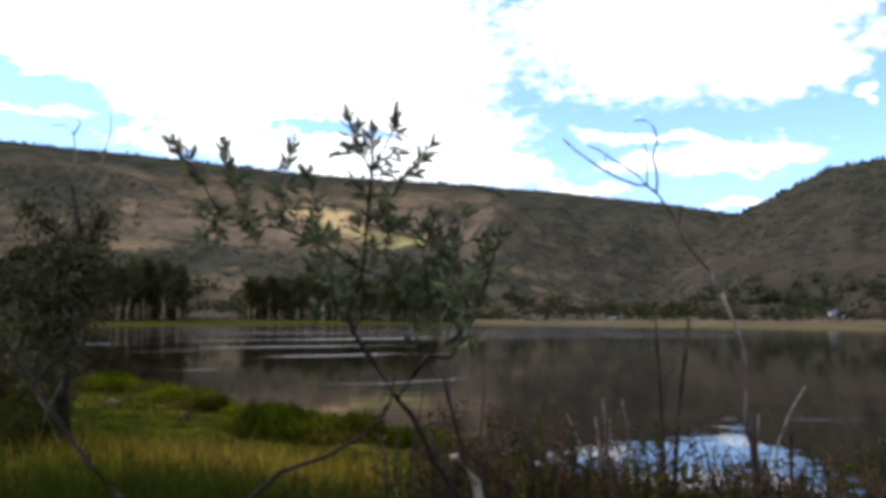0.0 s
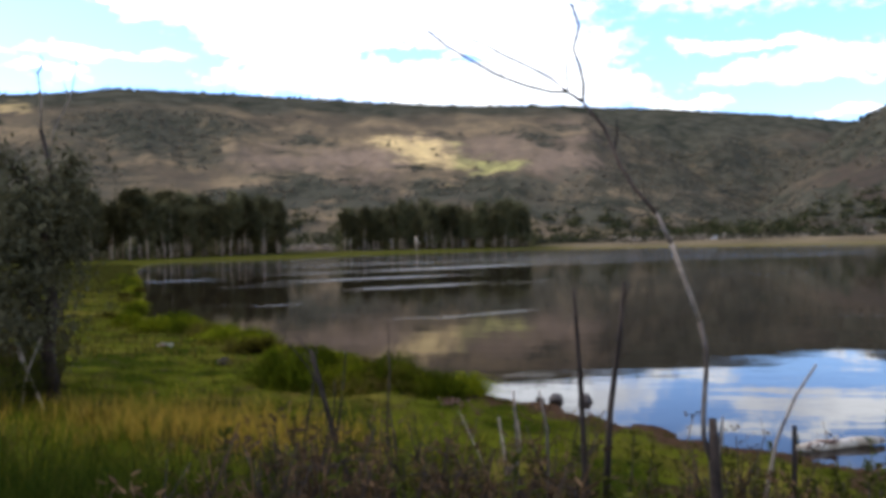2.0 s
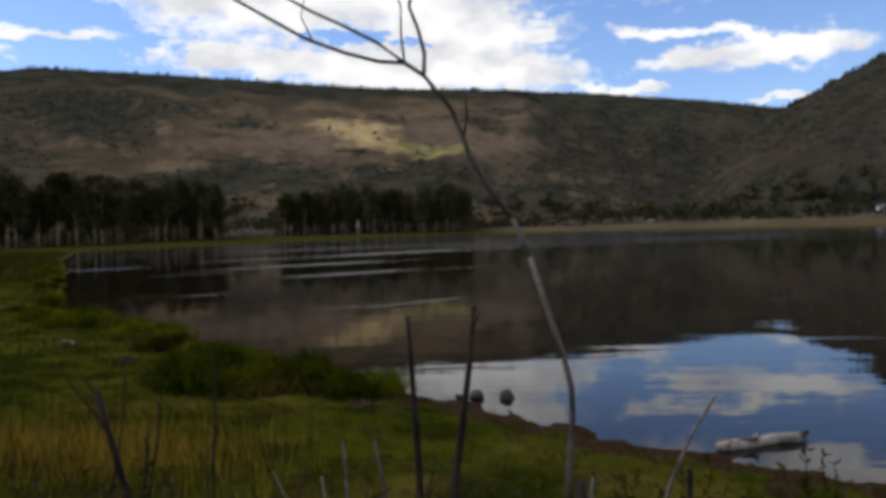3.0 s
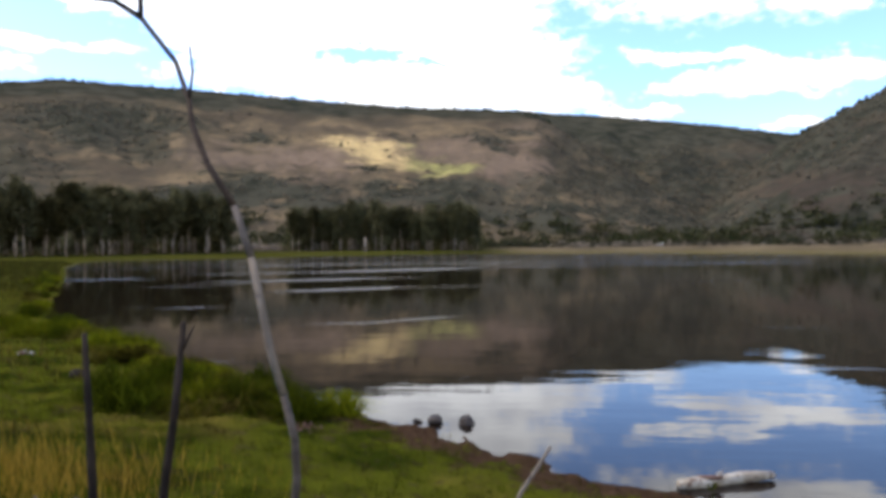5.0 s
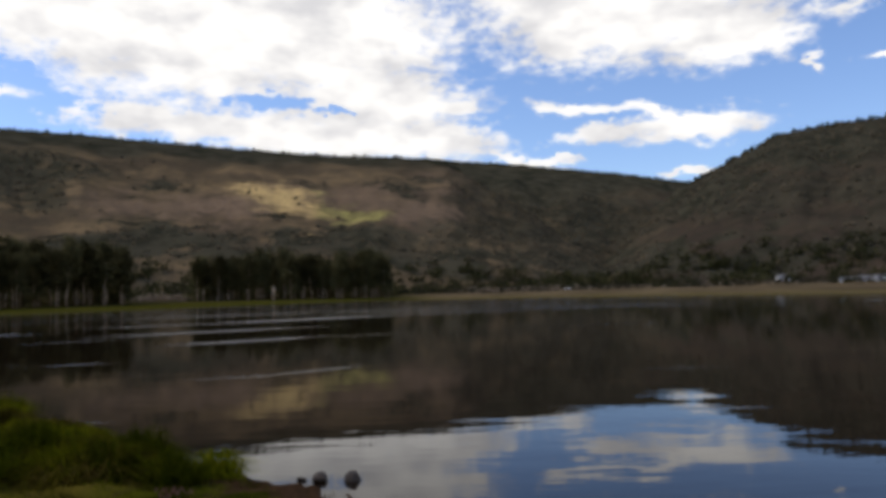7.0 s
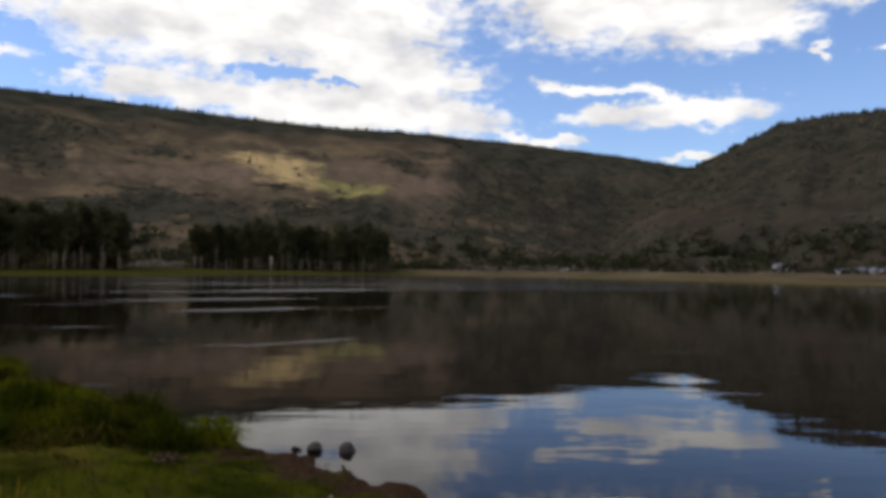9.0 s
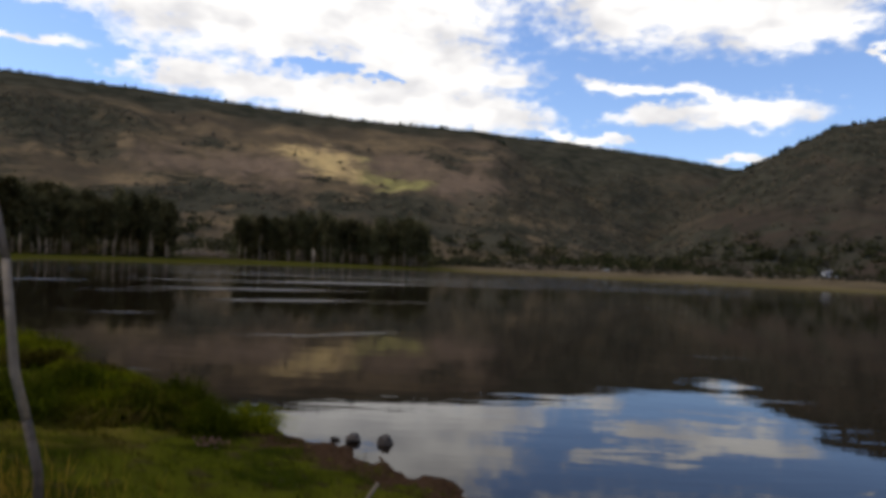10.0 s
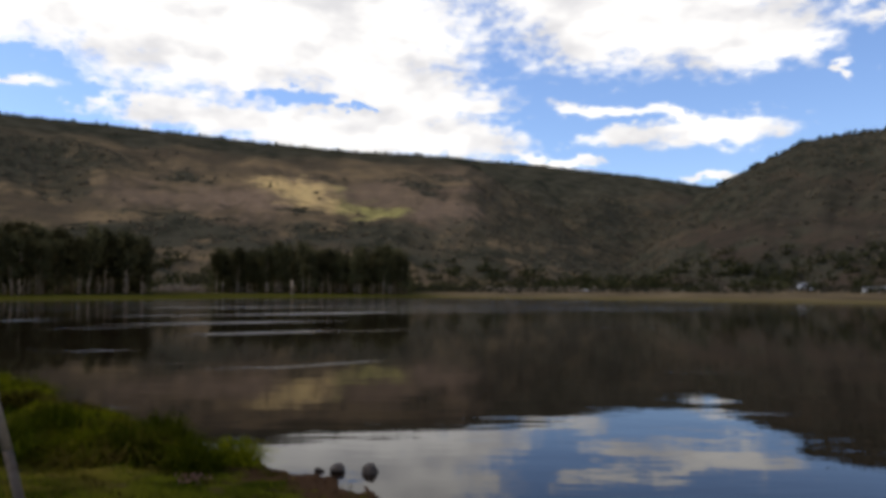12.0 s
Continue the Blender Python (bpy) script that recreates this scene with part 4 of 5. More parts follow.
    def leaf_at(p, d):
        me = rnd.choice(sizes)
        m = Matrix.Translation(p) @ d.to_track_quat("X", "Z").to_matrix().to_4x4() @ Matrix.Rotation(rnd.uniform(0, 6.28), 4, "X")
        if single[0] < 300 and rnd.random() < 0.12:
            single[0] += 1
            part("leaf", me, ob).matrix_local = m
            return
        b = len(rest.v)
        rest.v += [tuple(m @ v.co) for v in me.vertices]
        rest.f += [tuple(b + i for i in f.vertices) for f in me.polygons]

    def sprig(p, d, length, leaves):
        tip = p + d * length
        line = bent(p, tip, rnd, 4, 0.08)
        part("sprig", Build().tube(line, taper(0.0016, 0.0008, 4), 5).mesh("willow_sprig", BARK_DARK, True), ob)
        for k in range(leaves):
            u = (k + 1) / leaves
            q = p.lerp(tip, u)
            side = d.orthogonal().normalized()
            side.rotate(Matrix.Rotation(k * 2.4 + rnd.uniform(-0.4, 0.4), 3, d))
            leaf_at(q, (d * (0.55 + 0.7 * u) + side * rnd.uniform(0.5, 1.0) + rand_dir(rnd) * 0.2).normalized())

    for k, (r0, r1, pts) in enumerate(limbs):
        line = [at(*p) for p in pts]
        part("stem" if k == 0 else "branch", Build().tube(line, taper(r0, r1, len(line)), 7).mesh("willow_branch", BARK_DARK, True), ob)
        if k in (0, 4):
            continue
        first = {1: 4, 2: 5, 3: 3, 5: 1}.get(k, 0)
        line[-1] = line[-1].lerp(line[-2], 0.6)
        for a, b in zip(line[first:], line[first + 1:]):
            steps = max(1, int((b - a).length / 0.027))
            for s in range(steps):
                p = a.lerp(b, (s + rnd.random()) / steps)
                d = ((b - a).normalized() * 0.5 + rand_dir(rnd) * 0.9 + Vector((0, 0, 0.2))).normalized()
                sprig(p, d, rnd.uniform(0.025, 0.065), rnd.randint(5, 7))
        sprig(line[-1], ((line[-1] - line[-2]).normalized() + Vector((0, 0, 0.1))).normalized(), 0.06, 13)
    # inner shoots that fill the body of the shrub
    for k in range(13):
        a = at(rnd.choice((rnd.uniform(-3.05, -2.34), rnd.uniform(-2.75, -2.34))), rnd.uniform(2.32, 2.52), rnd.uniform(-0.90, -0.45))
        e = a + Vector((rnd.uniform(-0.12, 0.12), rnd.uniform(-0.10, 0.10), rnd.uniform(0.14, 0.28)))
        line = bent(a, e, rnd, 4, 0.08)
        part("shoot", Build().tube(line, taper(0.0025, 0.001, 4), 5).mesh("willow_shoot", BARK_DARK, True), ob)
        for s in range(5):
            d = (rand_dir(rnd) * 0.8 + Vector((0, 0, 0.5))).normalized()
            sprig(a.lerp(e, (s + rnd.random()) / 5), d, rnd.uniform(0.03, 0.06), rnd.randint(4, 6))
    tagged(part("foliage", rest.mesh("willow_foliage", LEAF_WILLOW, True), ob), kind="stuff")


willow_shrub()

# ---------------------------------------------------------------- weeds in front of the water


def green_weed(seed):
    rnd = random.Random(seed)
    ob = thing("weed", "leafy green weed with upright stems", "weed", "weeds on the bank")
    for k in range(rnd.randint(3, 5)):
        h = rnd.uniform(0.42, 0.80)
        base = Vector((rnd.uniform(-0.08, 0.08), rnd.uniform(-0.08, 0.08), -0.04))
        tip = base + Vector((rnd.uniform(-0.15, 0.15), rnd.uniform(-0.15, 0.15), h))
        line = bent(base, tip, rnd, 5, 0.04)
        b = Build().tube(line, taper(0.005, 0.002, 5), 5)
        part("stem", b.mesh("weed_stem", BARK_DARK if rnd.random() < 0.4 else LEAF_WEED, True), ob)
        lb = Build()
        for s in range(34):
            u = rnd.uniform(0.15, 1.0)
            q = min(int(u * 4), 3)
            p = line[q].lerp(line[q + 1], u * 4 - q)
            d = (rand_dir(rnd) + Vector((0, 0, 0.5))).normalized()
            lb.leaf(p, d, d.orthogonal().normalized(), rnd.uniform(0.03, 0.065) * (1.25 - 0.5 * u), rnd.uniform(0.010, 0.02))
        part("foliage", lb.mesh("weed_leaves", LEAF_WEED), ob)
    return ob


def dry_weed(seed):
    rnd = random.Random(seed)
    ob = thing("dry_weed", "dead brown weed with brittle branching stalks", "weed", "dead weeds on the bank")
    for k in range(rnd.randint(4, 6)):
        h = rnd.uniform(0.45, 0.85)
        base = Vector((rnd.uniform(-0.07, 0.07), rnd.uniform(-0.07, 0.07), -0.04))
        tip = base + Vector((rnd.uniform(-0.2, 0.2), rnd.uniform(-0.2, 0.2), h))
        line = bent(base, tip, rnd, 6, 0.05)
        b = Build().tube(line, taper(0.006, 0.002, 6), 5)
        for s in range(7):
            q = rnd.randint(2, 4)
            e = line[q] + (rand_dir(rnd, 0.8)) * rnd.uniform(0.06, 0.2)
            b.tube(bent(line[q], e, rnd, 4, 0.08), taper(0.003, 0.0012, 4), 4)
        part("stalk", b.mesh("dry_stalk", BARK_DARK if k % 2 else LEAF_DRY, True), ob)
        lb = Build()
        for s in range(26):
            q = rnd.randint(1, 5)
            d = (rand_dir(rnd) + Vector((0, 0, 0.2))).normalized()
            lb.leaf(line[q] + rand_dir(rnd) * 0.03, d, d.orthogonal().normalized(), rnd.uniform(0.02, 0.05), rnd.uniform(0.006, 0.012))
        part("dead_foliage", lb.mesh("dry_leaves", LEAF_DRY), ob)
    return ob


def scatter(makers, spots, rnd, lo=0.8, hi=1.2):
    """The first spot of each maker holds the original; copies stand on the others."""
    made = [None] * len(makers)
    for k, (x, y) in enumerate(spots):
        q = rnd.randrange(len(makers))
        s = rnd.uniform(lo, hi)
        m = Matrix.Translation((x, y, gz_at(x, y))) @ Matrix.Rotation(rnd.uniform(0, 6.28), 4, "Z") @ Matrix.Scale(s, 4)
        if made[q] is None:
            made[q] = makers[q]()
            made[q].matrix_world = m
        else:
            o = copy_thing(made[q], Matrix())
            o.matrix_world = m


rnd = random.Random(31)
spots = []
for k in range(230):
    x = rnd.uniform(-2.75, 1.6)
    spots.append((x, rnd.uniform(0.55, 2.1) + max(0, x) * 0.5))
for k in range(40):
    spots.append((rnd.uniform(-0.6, 3.2), rnd.uniform(2.2, 4.2)))
scatter([lambda: green_weed(1), lambda: green_weed(2), lambda: green_weed(3), lambda: green_weed(4)], spots, rnd, 0.85, 1.3)
spots = [(rnd.uniform(-2.7, 0.9), rnd.uniform(0.5, 2.0)) for k in range(120)] + [(rnd.uniform(-2.5, -1.9), rnd.uniform(1.1, 1.7)) for k in range(16)]
scatter([lambda: dry_weed(5), lambda: dry_weed(6), lambda: dry_weed(7)], spots, rnd, 0.85, 1.3)

rnd = random.Random(37)
b = Build()
roots = [(rnd.gauss(-0.8, 1.25), 1.42 + rnd.gauss(0, 0.42)) for k in range(5200)]
roots = [r for r in roots if -3.6 < r[0] < 2.6 and 0.25 < r[1] < 2.2 + max(0, r[0]) * 0.4 and rnd.random() < 0.75 + 0.5 * float(waves(r[0], r[1], 0.8, 33))]
for (x, y), z in zip(roots, ground_z(np.array([r[0] for r in roots]), np.array([r[1] for r in roots]))):
    h = rnd.uniform(0.28, 0.66)
    base = Vector((x, y, z - 0.02))
    line = bent(base, base + Vector((rnd.gauss(0, 0.07), rnd.gauss(0, 0.07), h)), rnd, 4, 0.06)
    b.tube(line, taper(0.004, 0.0015, 4), 4, False)
    for s in range(13):
        q = rnd.randint(0, 2)
        d = rand_dir(rnd, 0.5)
        b.leaf(line[q].lerp(line[q + 1], rnd.random()), d, d.orthogonal().normalized(), rnd.uniform(0.03, 0.06), rnd.uniform(0.009, 0.018))
tagged(new("weed_mass", b.mesh("weed_mass", LEAF_MASS)), "tangled brown and olive weeds covering the bank edge", "weeds", kind="stuff")

# ---------------------------------------------------------------- tree and thicket on the bank


def bank_tree(x, y):
    rnd = random.Random(41)
    z = gz_at(x, y)
    ob = thing("bank_tree", "small half-dead tree with dark foliage and bare twigs on top", "tree", at=(x, y, z))
    trunk = [(0.1, 0, -0.05), (0.05, 0, 0.6), (0.12, 0, 1.2), (0.05, 0, 1.9), (0.12, 0.1, 2.6), (0.0, 0.05, 3.2)]
    part("trunk", Build().tube(trunk, [0.09, 0.075, 0.06, 0.05, 0.035, 0.022], 9).mesh("bank_trunk", BARK_DARK, True), ob)
    limbs = []
    for k in range(20):
        h = rnd.uniform(0.7, 2.6)
        a = Vector((0.08, 0.02, h))
        d = Vector((rnd.gauss(-0.35, 0.9), rnd.gauss(-0.35, 0.9), rnd.uniform(0.2, 1.2))).normalized()
        if k % 2:
            a = Vector((0.08, 0.02, h * 0.5 + 1.1))
        shy = 1.0 - 0.45 * max(0.0, d.x + d.y)
        limbs.append(bent(a, a + d * rnd.uniform(0.5, 1.0) * max(0.35, shy), rnd, 5, 0.1))
    for l in limbs:
        part("limb", Build().tube(l, taper(0.022, 0.006, 5), 6).mesh("bank_limb", BARK_DARK, True), ob)
    for pts in ([(0, 0.05, 3.2), (0.06, 0, 3.55), (0.02, 0, 3.85), (-0.12, 0, 3.98), (-0.32, 0, 3.96)], [(0.08, 0.05, 2.7), (0.22, 0, 3.2), (0.36, 0.1, 3.55), (0.46, 0.1, 3.95), (0.43, 0.1, 4.15)],
                [(0.02, 0, 3.85), (0.10, 0, 3.98), (0.06, 0, 4.08)], [(0.36, 0.1, 3.55), (0.28, 0.1, 3.75)]):
        part("dead_twig", Build().tube(pts, taper(0.014, 0.004, len(pts)), 6).mesh("bank_dead_twig", BARK_GREY, True), ob, "bare grey twig")
    for pts in ([(0.25, -0.35, -0.05), (0.05, -0.32, 0.35), (-0.12, -0.30, 0.62)], [(-0.02, -0.4, -0.05), (0.06, -0.36, 0.4), (0.2, -0.3, 0.78)], [(0.06, -0.36, 0.4), (-0.1, -0.3, 0.7)]):
        part("dead_twig", Build().tube(pts, taper(0.016, 0.008, len(pts)), 6).mesh("bank_dead_twig", BARK_GREY, True), ob, "pale dead stick at the foot")
    lb = Build()
    for l in limbs:
        for s in range(330):
            p = l[rnd.randint(1, 4)] + rand_dir(rnd) * abs(rnd.gauss(0, 0.21))
            d = rand_dir(rnd, 0.3)
            lb.leaf(p, d, d.orthogonal().normalized(), rnd.uniform(0.06, 0.12), rnd.uniform(0.022, 0.042))
    part("foliage", lb.mesh("bank_foliage", LEAF_TREE), ob)


bank_tree(-7.42, 6.45)


def thicket(seed, h, w, leaf, bark, label):
    rnd = random.Random(seed)
    ob = thing("bush", label, "bush", "bushes on the bank")
    lb = Build()
    for k in range(22):
        base = Vector((rnd.uniform(-0.25, 0.25) * w, rnd.uniform(-0.25, 0.25) * w, -0.05))
        tip = Vector((rnd.uniform(-0.8, 0.8) * w, rnd.uniform(-0.8, 0.8) * w, h * rnd.uniform(0.55, 1.05)))
        line = bent(base, tip, rnd, 6, 0.07)
        part("stem", Build().tube(line, taper(0.014, 0.004, 6), 5).mesh("bush_stem", bark, True), ob)
        for s in range(80):
            p = line[rnd.randint(1, 5)] + rand_dir(rnd) * abs(rnd.gauss(0, 0.13)) * w
            d = rand_dir(rnd, 0.4)
            lb.leaf(p, d, d.orthogonal().normalized(), rnd.uniform(0.04, 0.08), rnd.uniform(0.014, 0.03))
    part("foliage", lb.mesh("thicket_foliage", leaf), ob)
    return ob


rnd = random.Random(51)
scatter([lambda: thicket(1, 1.5, 0.9, LEAF_TREE, BARK_DARK, "dense dark bush on the grassy bank")],
        [(-8.3, 6.4), (-9.0, 6.9), (-8.2, 7.6), (-9.6, 6.2), (-9.8, 8.0)], rnd, 0.75, 1.0)
scatter([lambda: thicket(2, 0.8, 0.6, LEAF_WEED, BARK_DARK, "low green bush beside the half-dead tree")],
        [(-7.55, 6.0), (-7.4, 6.25), (-7.4, 5.4), (-7.75, 6.3), (-7.9, 6.9)], rnd, 0.5, 0.8)
scatter([lambda: thicket(3, 1.2, 0.7, LEAF_DRY, BARK_DARK, "reddish-brown dying bush on the bank")],
        [(-7.9, 6.0), (-8.4, 5.8)], rnd, 0.7, 0.9)

# ---------------------------------------------------------------- grass


def blades(name, x, y, height, width, mat, label, lean=0.5, seed=1):
    """Many bent grass blades rooted on the ground."""
    rs = np.random.RandomState(seed)
    n = len(x)
    z = ground_z(x, y) - 0.01
    a, l = rs.uniform(0, 2 * np.pi, n), rs.uniform(0.1, lean, n) * height
    t = rs.uniform(0, 2 * np.pi, n)
    root = np.stack([x, y, z], -1)
    side = np.stack([np.cos(t), np.sin(t), np.zeros(n)], -1) * width[:, None] / 2
    bend = np.stack([np.cos(a) * l, np.sin(a) * l, height], -1)
    mid = root + bend * np.array([0.35, 0.35, 0.6])
    v = np.stack([root - side, root + side, mid + side * 0.8, mid - side * 0.8, root + bend], 1).reshape(-1, 3)
    o = (np.arange(n) * 5)[:, None]
    f = [list(r) for r in (o + np.array([0, 1, 2, 3])).tolist()] + [list(r) for r in (o + np.array([3, 2, 4])).tolist()]
    ob = new(name, mesh_of(name, v, f, mat))
    return tagged(ob, label, "grass", kind="stuff")


def spread(n, x0, x1, y0, y1, seed, keep):
    rs = np.random.RandomState(seed)
    x, y = rs.uniform(x0, x1, n), rs.uniform(y0, y1, n)
    k = keep(x, y, lake_distance(x, y), rs)
    return x[k], y[k], rs


x, y, rs = spread(100000, -9, 3.2, 3.2, 13, 2, lambda x, y, d, rs: (d > 0.62 + 0.5 * waves(x, y, 1.3, 7) + 0.25 * waves(x, y, 0.4, 27)) & (rs.uniform(0, 1, len(x)) < 0.5 + 0.45 * waves(x, y, 0.9, 8) + 0.4 * waves(x, y, 0.35, 18)))
blades("bank_grass", x, y, rs.uniform(0.025, 0.075, len(x)) * (1 + 0.7 * np.clip(waves(x, y, 0.5, 19), -0.6, 1.2)), rs.uniform(0.004, 0.009, len(x)), BLADE_GREEN, "short green grass on the lake bank", 0.9, 3)
x, y, rs = spread(60000, -8, 6, -6, 3.4, 12, lambda x, y, d, rs: rs.uniform(0, 1, len(x)) < 0.55 + 0.45 * waves(x, y, 0.9, 28))
blades("path_grass", x, y, rs.uniform(0.03, 0.10, len(x)) * (1 + 0.7 * np.clip(waves(x, y, 0.6, 29), -0.6, 1.2)), rs.uniform(0.004, 0.009, len(x)), BLADE_GREEN, "short green grass behind the weeds on the bank", 0.9, 13)
x, y, rs = spread(45000, -40, -6, 11, 70, 4, lambda x, y, d, rs: (d > 0.5) & (d < 14))
blades("shore_grass", x, y, rs.uniform(0.06, 0.22, len(x)) * (1 + 0.8 * np.clip(waves(x, y, 2.5, 23), -0.7, 1.3)), rs.uniform(0.015, 0.04, len(x)), BLADE_SHORE, "yellow-green grass along the curving shore", 0.7, 5)
x, y, rs = spread(60000, -85, -20, 40, 125, 14, lambda x, y, d, rs: (d > 0.6) & (d < 16))
blades("far_shore_grass", x, y, rs.uniform(0.10, 0.40, len(x)) * (1 + 0.8 * np.clip(waves(x, y, 5, 24), -0.7, 1.3)), rs.uniform(0.05, 0.10, len(x)), BLADE_FAR, "yellow-green grass on the bend of the shore", 0.7, 15)
x, y, rs = spread(38000, -9, -1.4, 3.4, 8, 6, lambda x, y, d, rs: rs.uniform(0, 1, len(x)) < np.exp(-((x + 5.0) / 1.25) ** 2 - ((y - 5.6) / 0.8) ** 2))
blades("golden_grass", x, y, rs.uniform(0.12, 0.34, len(x)), rs.uniform(0.003, 0.007, len(x)), BLADE_GOLD, "dry golden grass standing on the bank", 0.6, 7)
x, y, rs = spread(30000, -7.0, -2.2, 0.6, 3.9, 16, lambda x, y, d, rs: rs.uniform(0, 1, len(x)) < 1.1 * np.exp(-((x + 4.3) / 1.7) ** 2 - ((y - 2.2) / 1.0) ** 2))
blades("dark_grass", x, y, rs.uniform(0.15, 0.42, len(x)), rs.uniform(0.005, 0.010, len(x)), BLADE_DARK, "tall dark green grass behind the golden grass", 0.8, 17)
x, y, rs = spread(30000, -9, -1.0, 1.2, 8.5, 8, lambda x, y, d, rs: rs.uniform(0, 1, len(x)) < 0.6 * np.exp(-((x + 5.4) / 2.0) ** 2 - ((y - 4.6) / 2.2) ** 2) + 0.03)
blades("tall_grass", x, y, rs.uniform(0.12, 0.36, len(x)), rs.uniform(0.004, 0.009, len(x)), BLADE_GREEN, "tall yellow-green grass on the bank", 0.7, 9)


def tussock(seed, mat, tall=1.0, wide=0.28, lodged=0.5):
    """A mop of long blades, part of them bent over and hanging outwards."""
    rs = np.random.RandomState(seed)
    n = 760
    a, r = rs.uniform(0, 2 * np.pi, n), np.sqrt(rs.uniform(0, 1, n)) * wide
    lobes = 1 + 0.3 * np.sin(a * 3 + seed) + 0.2 * np.sin(a * 5 + 2 * seed)
    r = r * lobes
    h = rs.uniform(0.14, 0.46, n) * np.clip(1.25 - 0.62 * r / wide, 0.3, 1.3) * tall
    down = rs.uniform(0, 1, n) < lodged
    reach = rs.uniform(0.03, 0.16, n) + r * 0.5 + down * rs.uniform(0.06, 0.20, n)
    root = np.stack([np.cos(a) * r, np.sin(a) * r, np.full(n, -0.02)], -1)
    swing = a + rs.normal(0, 0.7, n)
    out_ = np.stack([np.cos(swing), np.sin(swing), np.zeros(n)], -1) * reach[:, None]
    t = rs.uniform(0, 2 * np.pi, n)
    side = np.stack([np.cos(t), np.sin(t), np.zeros(n)], -1) * rs.uniform(0.003, 0.0065, n)[:, None]
    up = np.zeros((n, 3))
    up[:, 2] = h
    mid = root + out_ * 0.42 + up * np.where(down, 0.86, 0.62)[:, None]
    tip = root + out_ * np.where(down, 1.35, 1.0)[:, None] + up * np.where(down, rs.uniform(0.35, 0.8, n), 1.0)[:, None]
    v = np.stack([root - side, root + side, mid + side, mid - side, tip], 1).reshape(-1, 3)
    o = (np.arange(n) * 5)[:, None]
    f = (o + np.array([0, 1, 2, 3])).tolist() + (o + np.array([3, 2, 4])).tolist()
    ob = new("grass_tussock", mesh_of("grass_tussock", v, f, mat))
    return tagged(ob, "lush green grass tussock with bent-over blades near the water", "grass", "tussocks by the shore")


rnd = random.Random(61)
spots = []
for cx, cy, rx, ry, m in ((-4.35, 11.9, 0.30, 0.35, 6), (-4.75, 11.0, 0.55, 0.25, 6), (-4.6, 10.1, 0.70, 0.20, 6), (-3.55, 10.25, 0.50, 0.25, 6), (-5.6, 11.4, 0.40, 0.35, 5), (-6.1, 12.9, 0.7, 0.4, 7), (-5.7, 9.9, 0.5, 0.4, 3), (-3.0, 10.9, 0.25, 0.15, 2)):
    for k in range(m):
        a, r = rnd.uniform(0, 6.28), math.sqrt(rnd.random())
        spots.append((cx + math.cos(a) * r * rx, cy + math.sin(a) * r * ry))
for k in range(46):
    u = (round(rnd.random() * 6) + 0.3 * math.sin(k)) / 6
    spots.append((-6.5 - u * 9 + rnd.gauss(0, 0.32), 13.4 + u * 8.5 + rnd.gauss(0, 0.4)))
for k in range(54):
    u = rnd.random() ** 1.3
    spots.append((-15.5 - u * 30 + rnd.uniform(-1.6, 0.2), 24 + u * 46 + rnd.gauss(0, 0.7)))
spots = [s for s in spots if lake_distance(np.array([s[0]]), np.array([s[1]]))[0] > 0.25]
scatter([lambda: tussock(1, BLADE_LUSH), lambda: tussock(2, BLADE_DEEP, 1.15), lambda: tussock(3, BLADE_SHORE, 0.6, 0.34, 0.8), lambda: tussock(4, BLADE_LUSH, 0.75, 0.22, 0.7), lambda: tussock(5, BLADE_SHORE, 0.95, 0.24, 0.6)], spots, rnd, 0.45, 1.4)

# ---------------------------------------------------------------- far shore: groves


def grove_tree(seed, h):
    rnd = random.Random(seed)
    ob = thing("grove_tree", "tall dark green tree with a pale bare trunk", "tree", "trees on the far shore")
    b = Build()
    trunk = bent((0, 0, -0.3), (rnd.uniform(-0.8, 0.8), rnd.uniform(-0.8, 0.8), h * 0.9), rnd, 7, 0.02)
    b.tube(trunk, taper(0.27, 0.07, 7), 7)
    if seed % 2:
        twin = [p + Vector((0.5 + 0.12 * k, 0.3, 0)) * (1 if seed > 2 else -1) for k, p in enumerate(trunk[:6])]
        b.tube(twin, taper(0.2, 0.06, 6), 6)
    limbs = []
    for k in range(20):
        q = rnd.uniform((0.30, 0.36, 0.18, 0.32, 0.24)[seed - 1], 0.96)
        a = trunk[0].lerp(trunk[-1], q)
        d = Vector((rnd.gauss(0, 1), rnd.gauss(0, 1), rnd.uniform(0.5, 1.6))).normalized()
        limbs.append(bent(a, a + d * rnd.uniform(2.0, 4.6) * (1.25 - 0.6 * q), rnd, 4, 0.08))
        b.tube(limbs[-1], taper(0.10, 0.03, 4), 5)
    part("trunk", b.mesh("grove_trunk", BARK_PALE, True), ob)
    lb = Build()
    for l in limbs + [trunk[4:]]:
        for s in range(105):
            p = l[rnd.randint(1, len(l) - 1)] + rand_dir(rnd) * abs(rnd.gauss(0, 1.15))
            d = rand_dir(rnd)
            lb.card(p, d, d.orthogonal().normalized(), rnd.uniform(0.5, 1.1), rnd.uniform(0.4, 0.8))
    part("crown", lb.mesh("grove_crown", LEAF_GROVE), ob)
    return ob


def polar(az_, r):
    return math.sin(radians(az_)) * r, math.cos(radians(az_)) * r


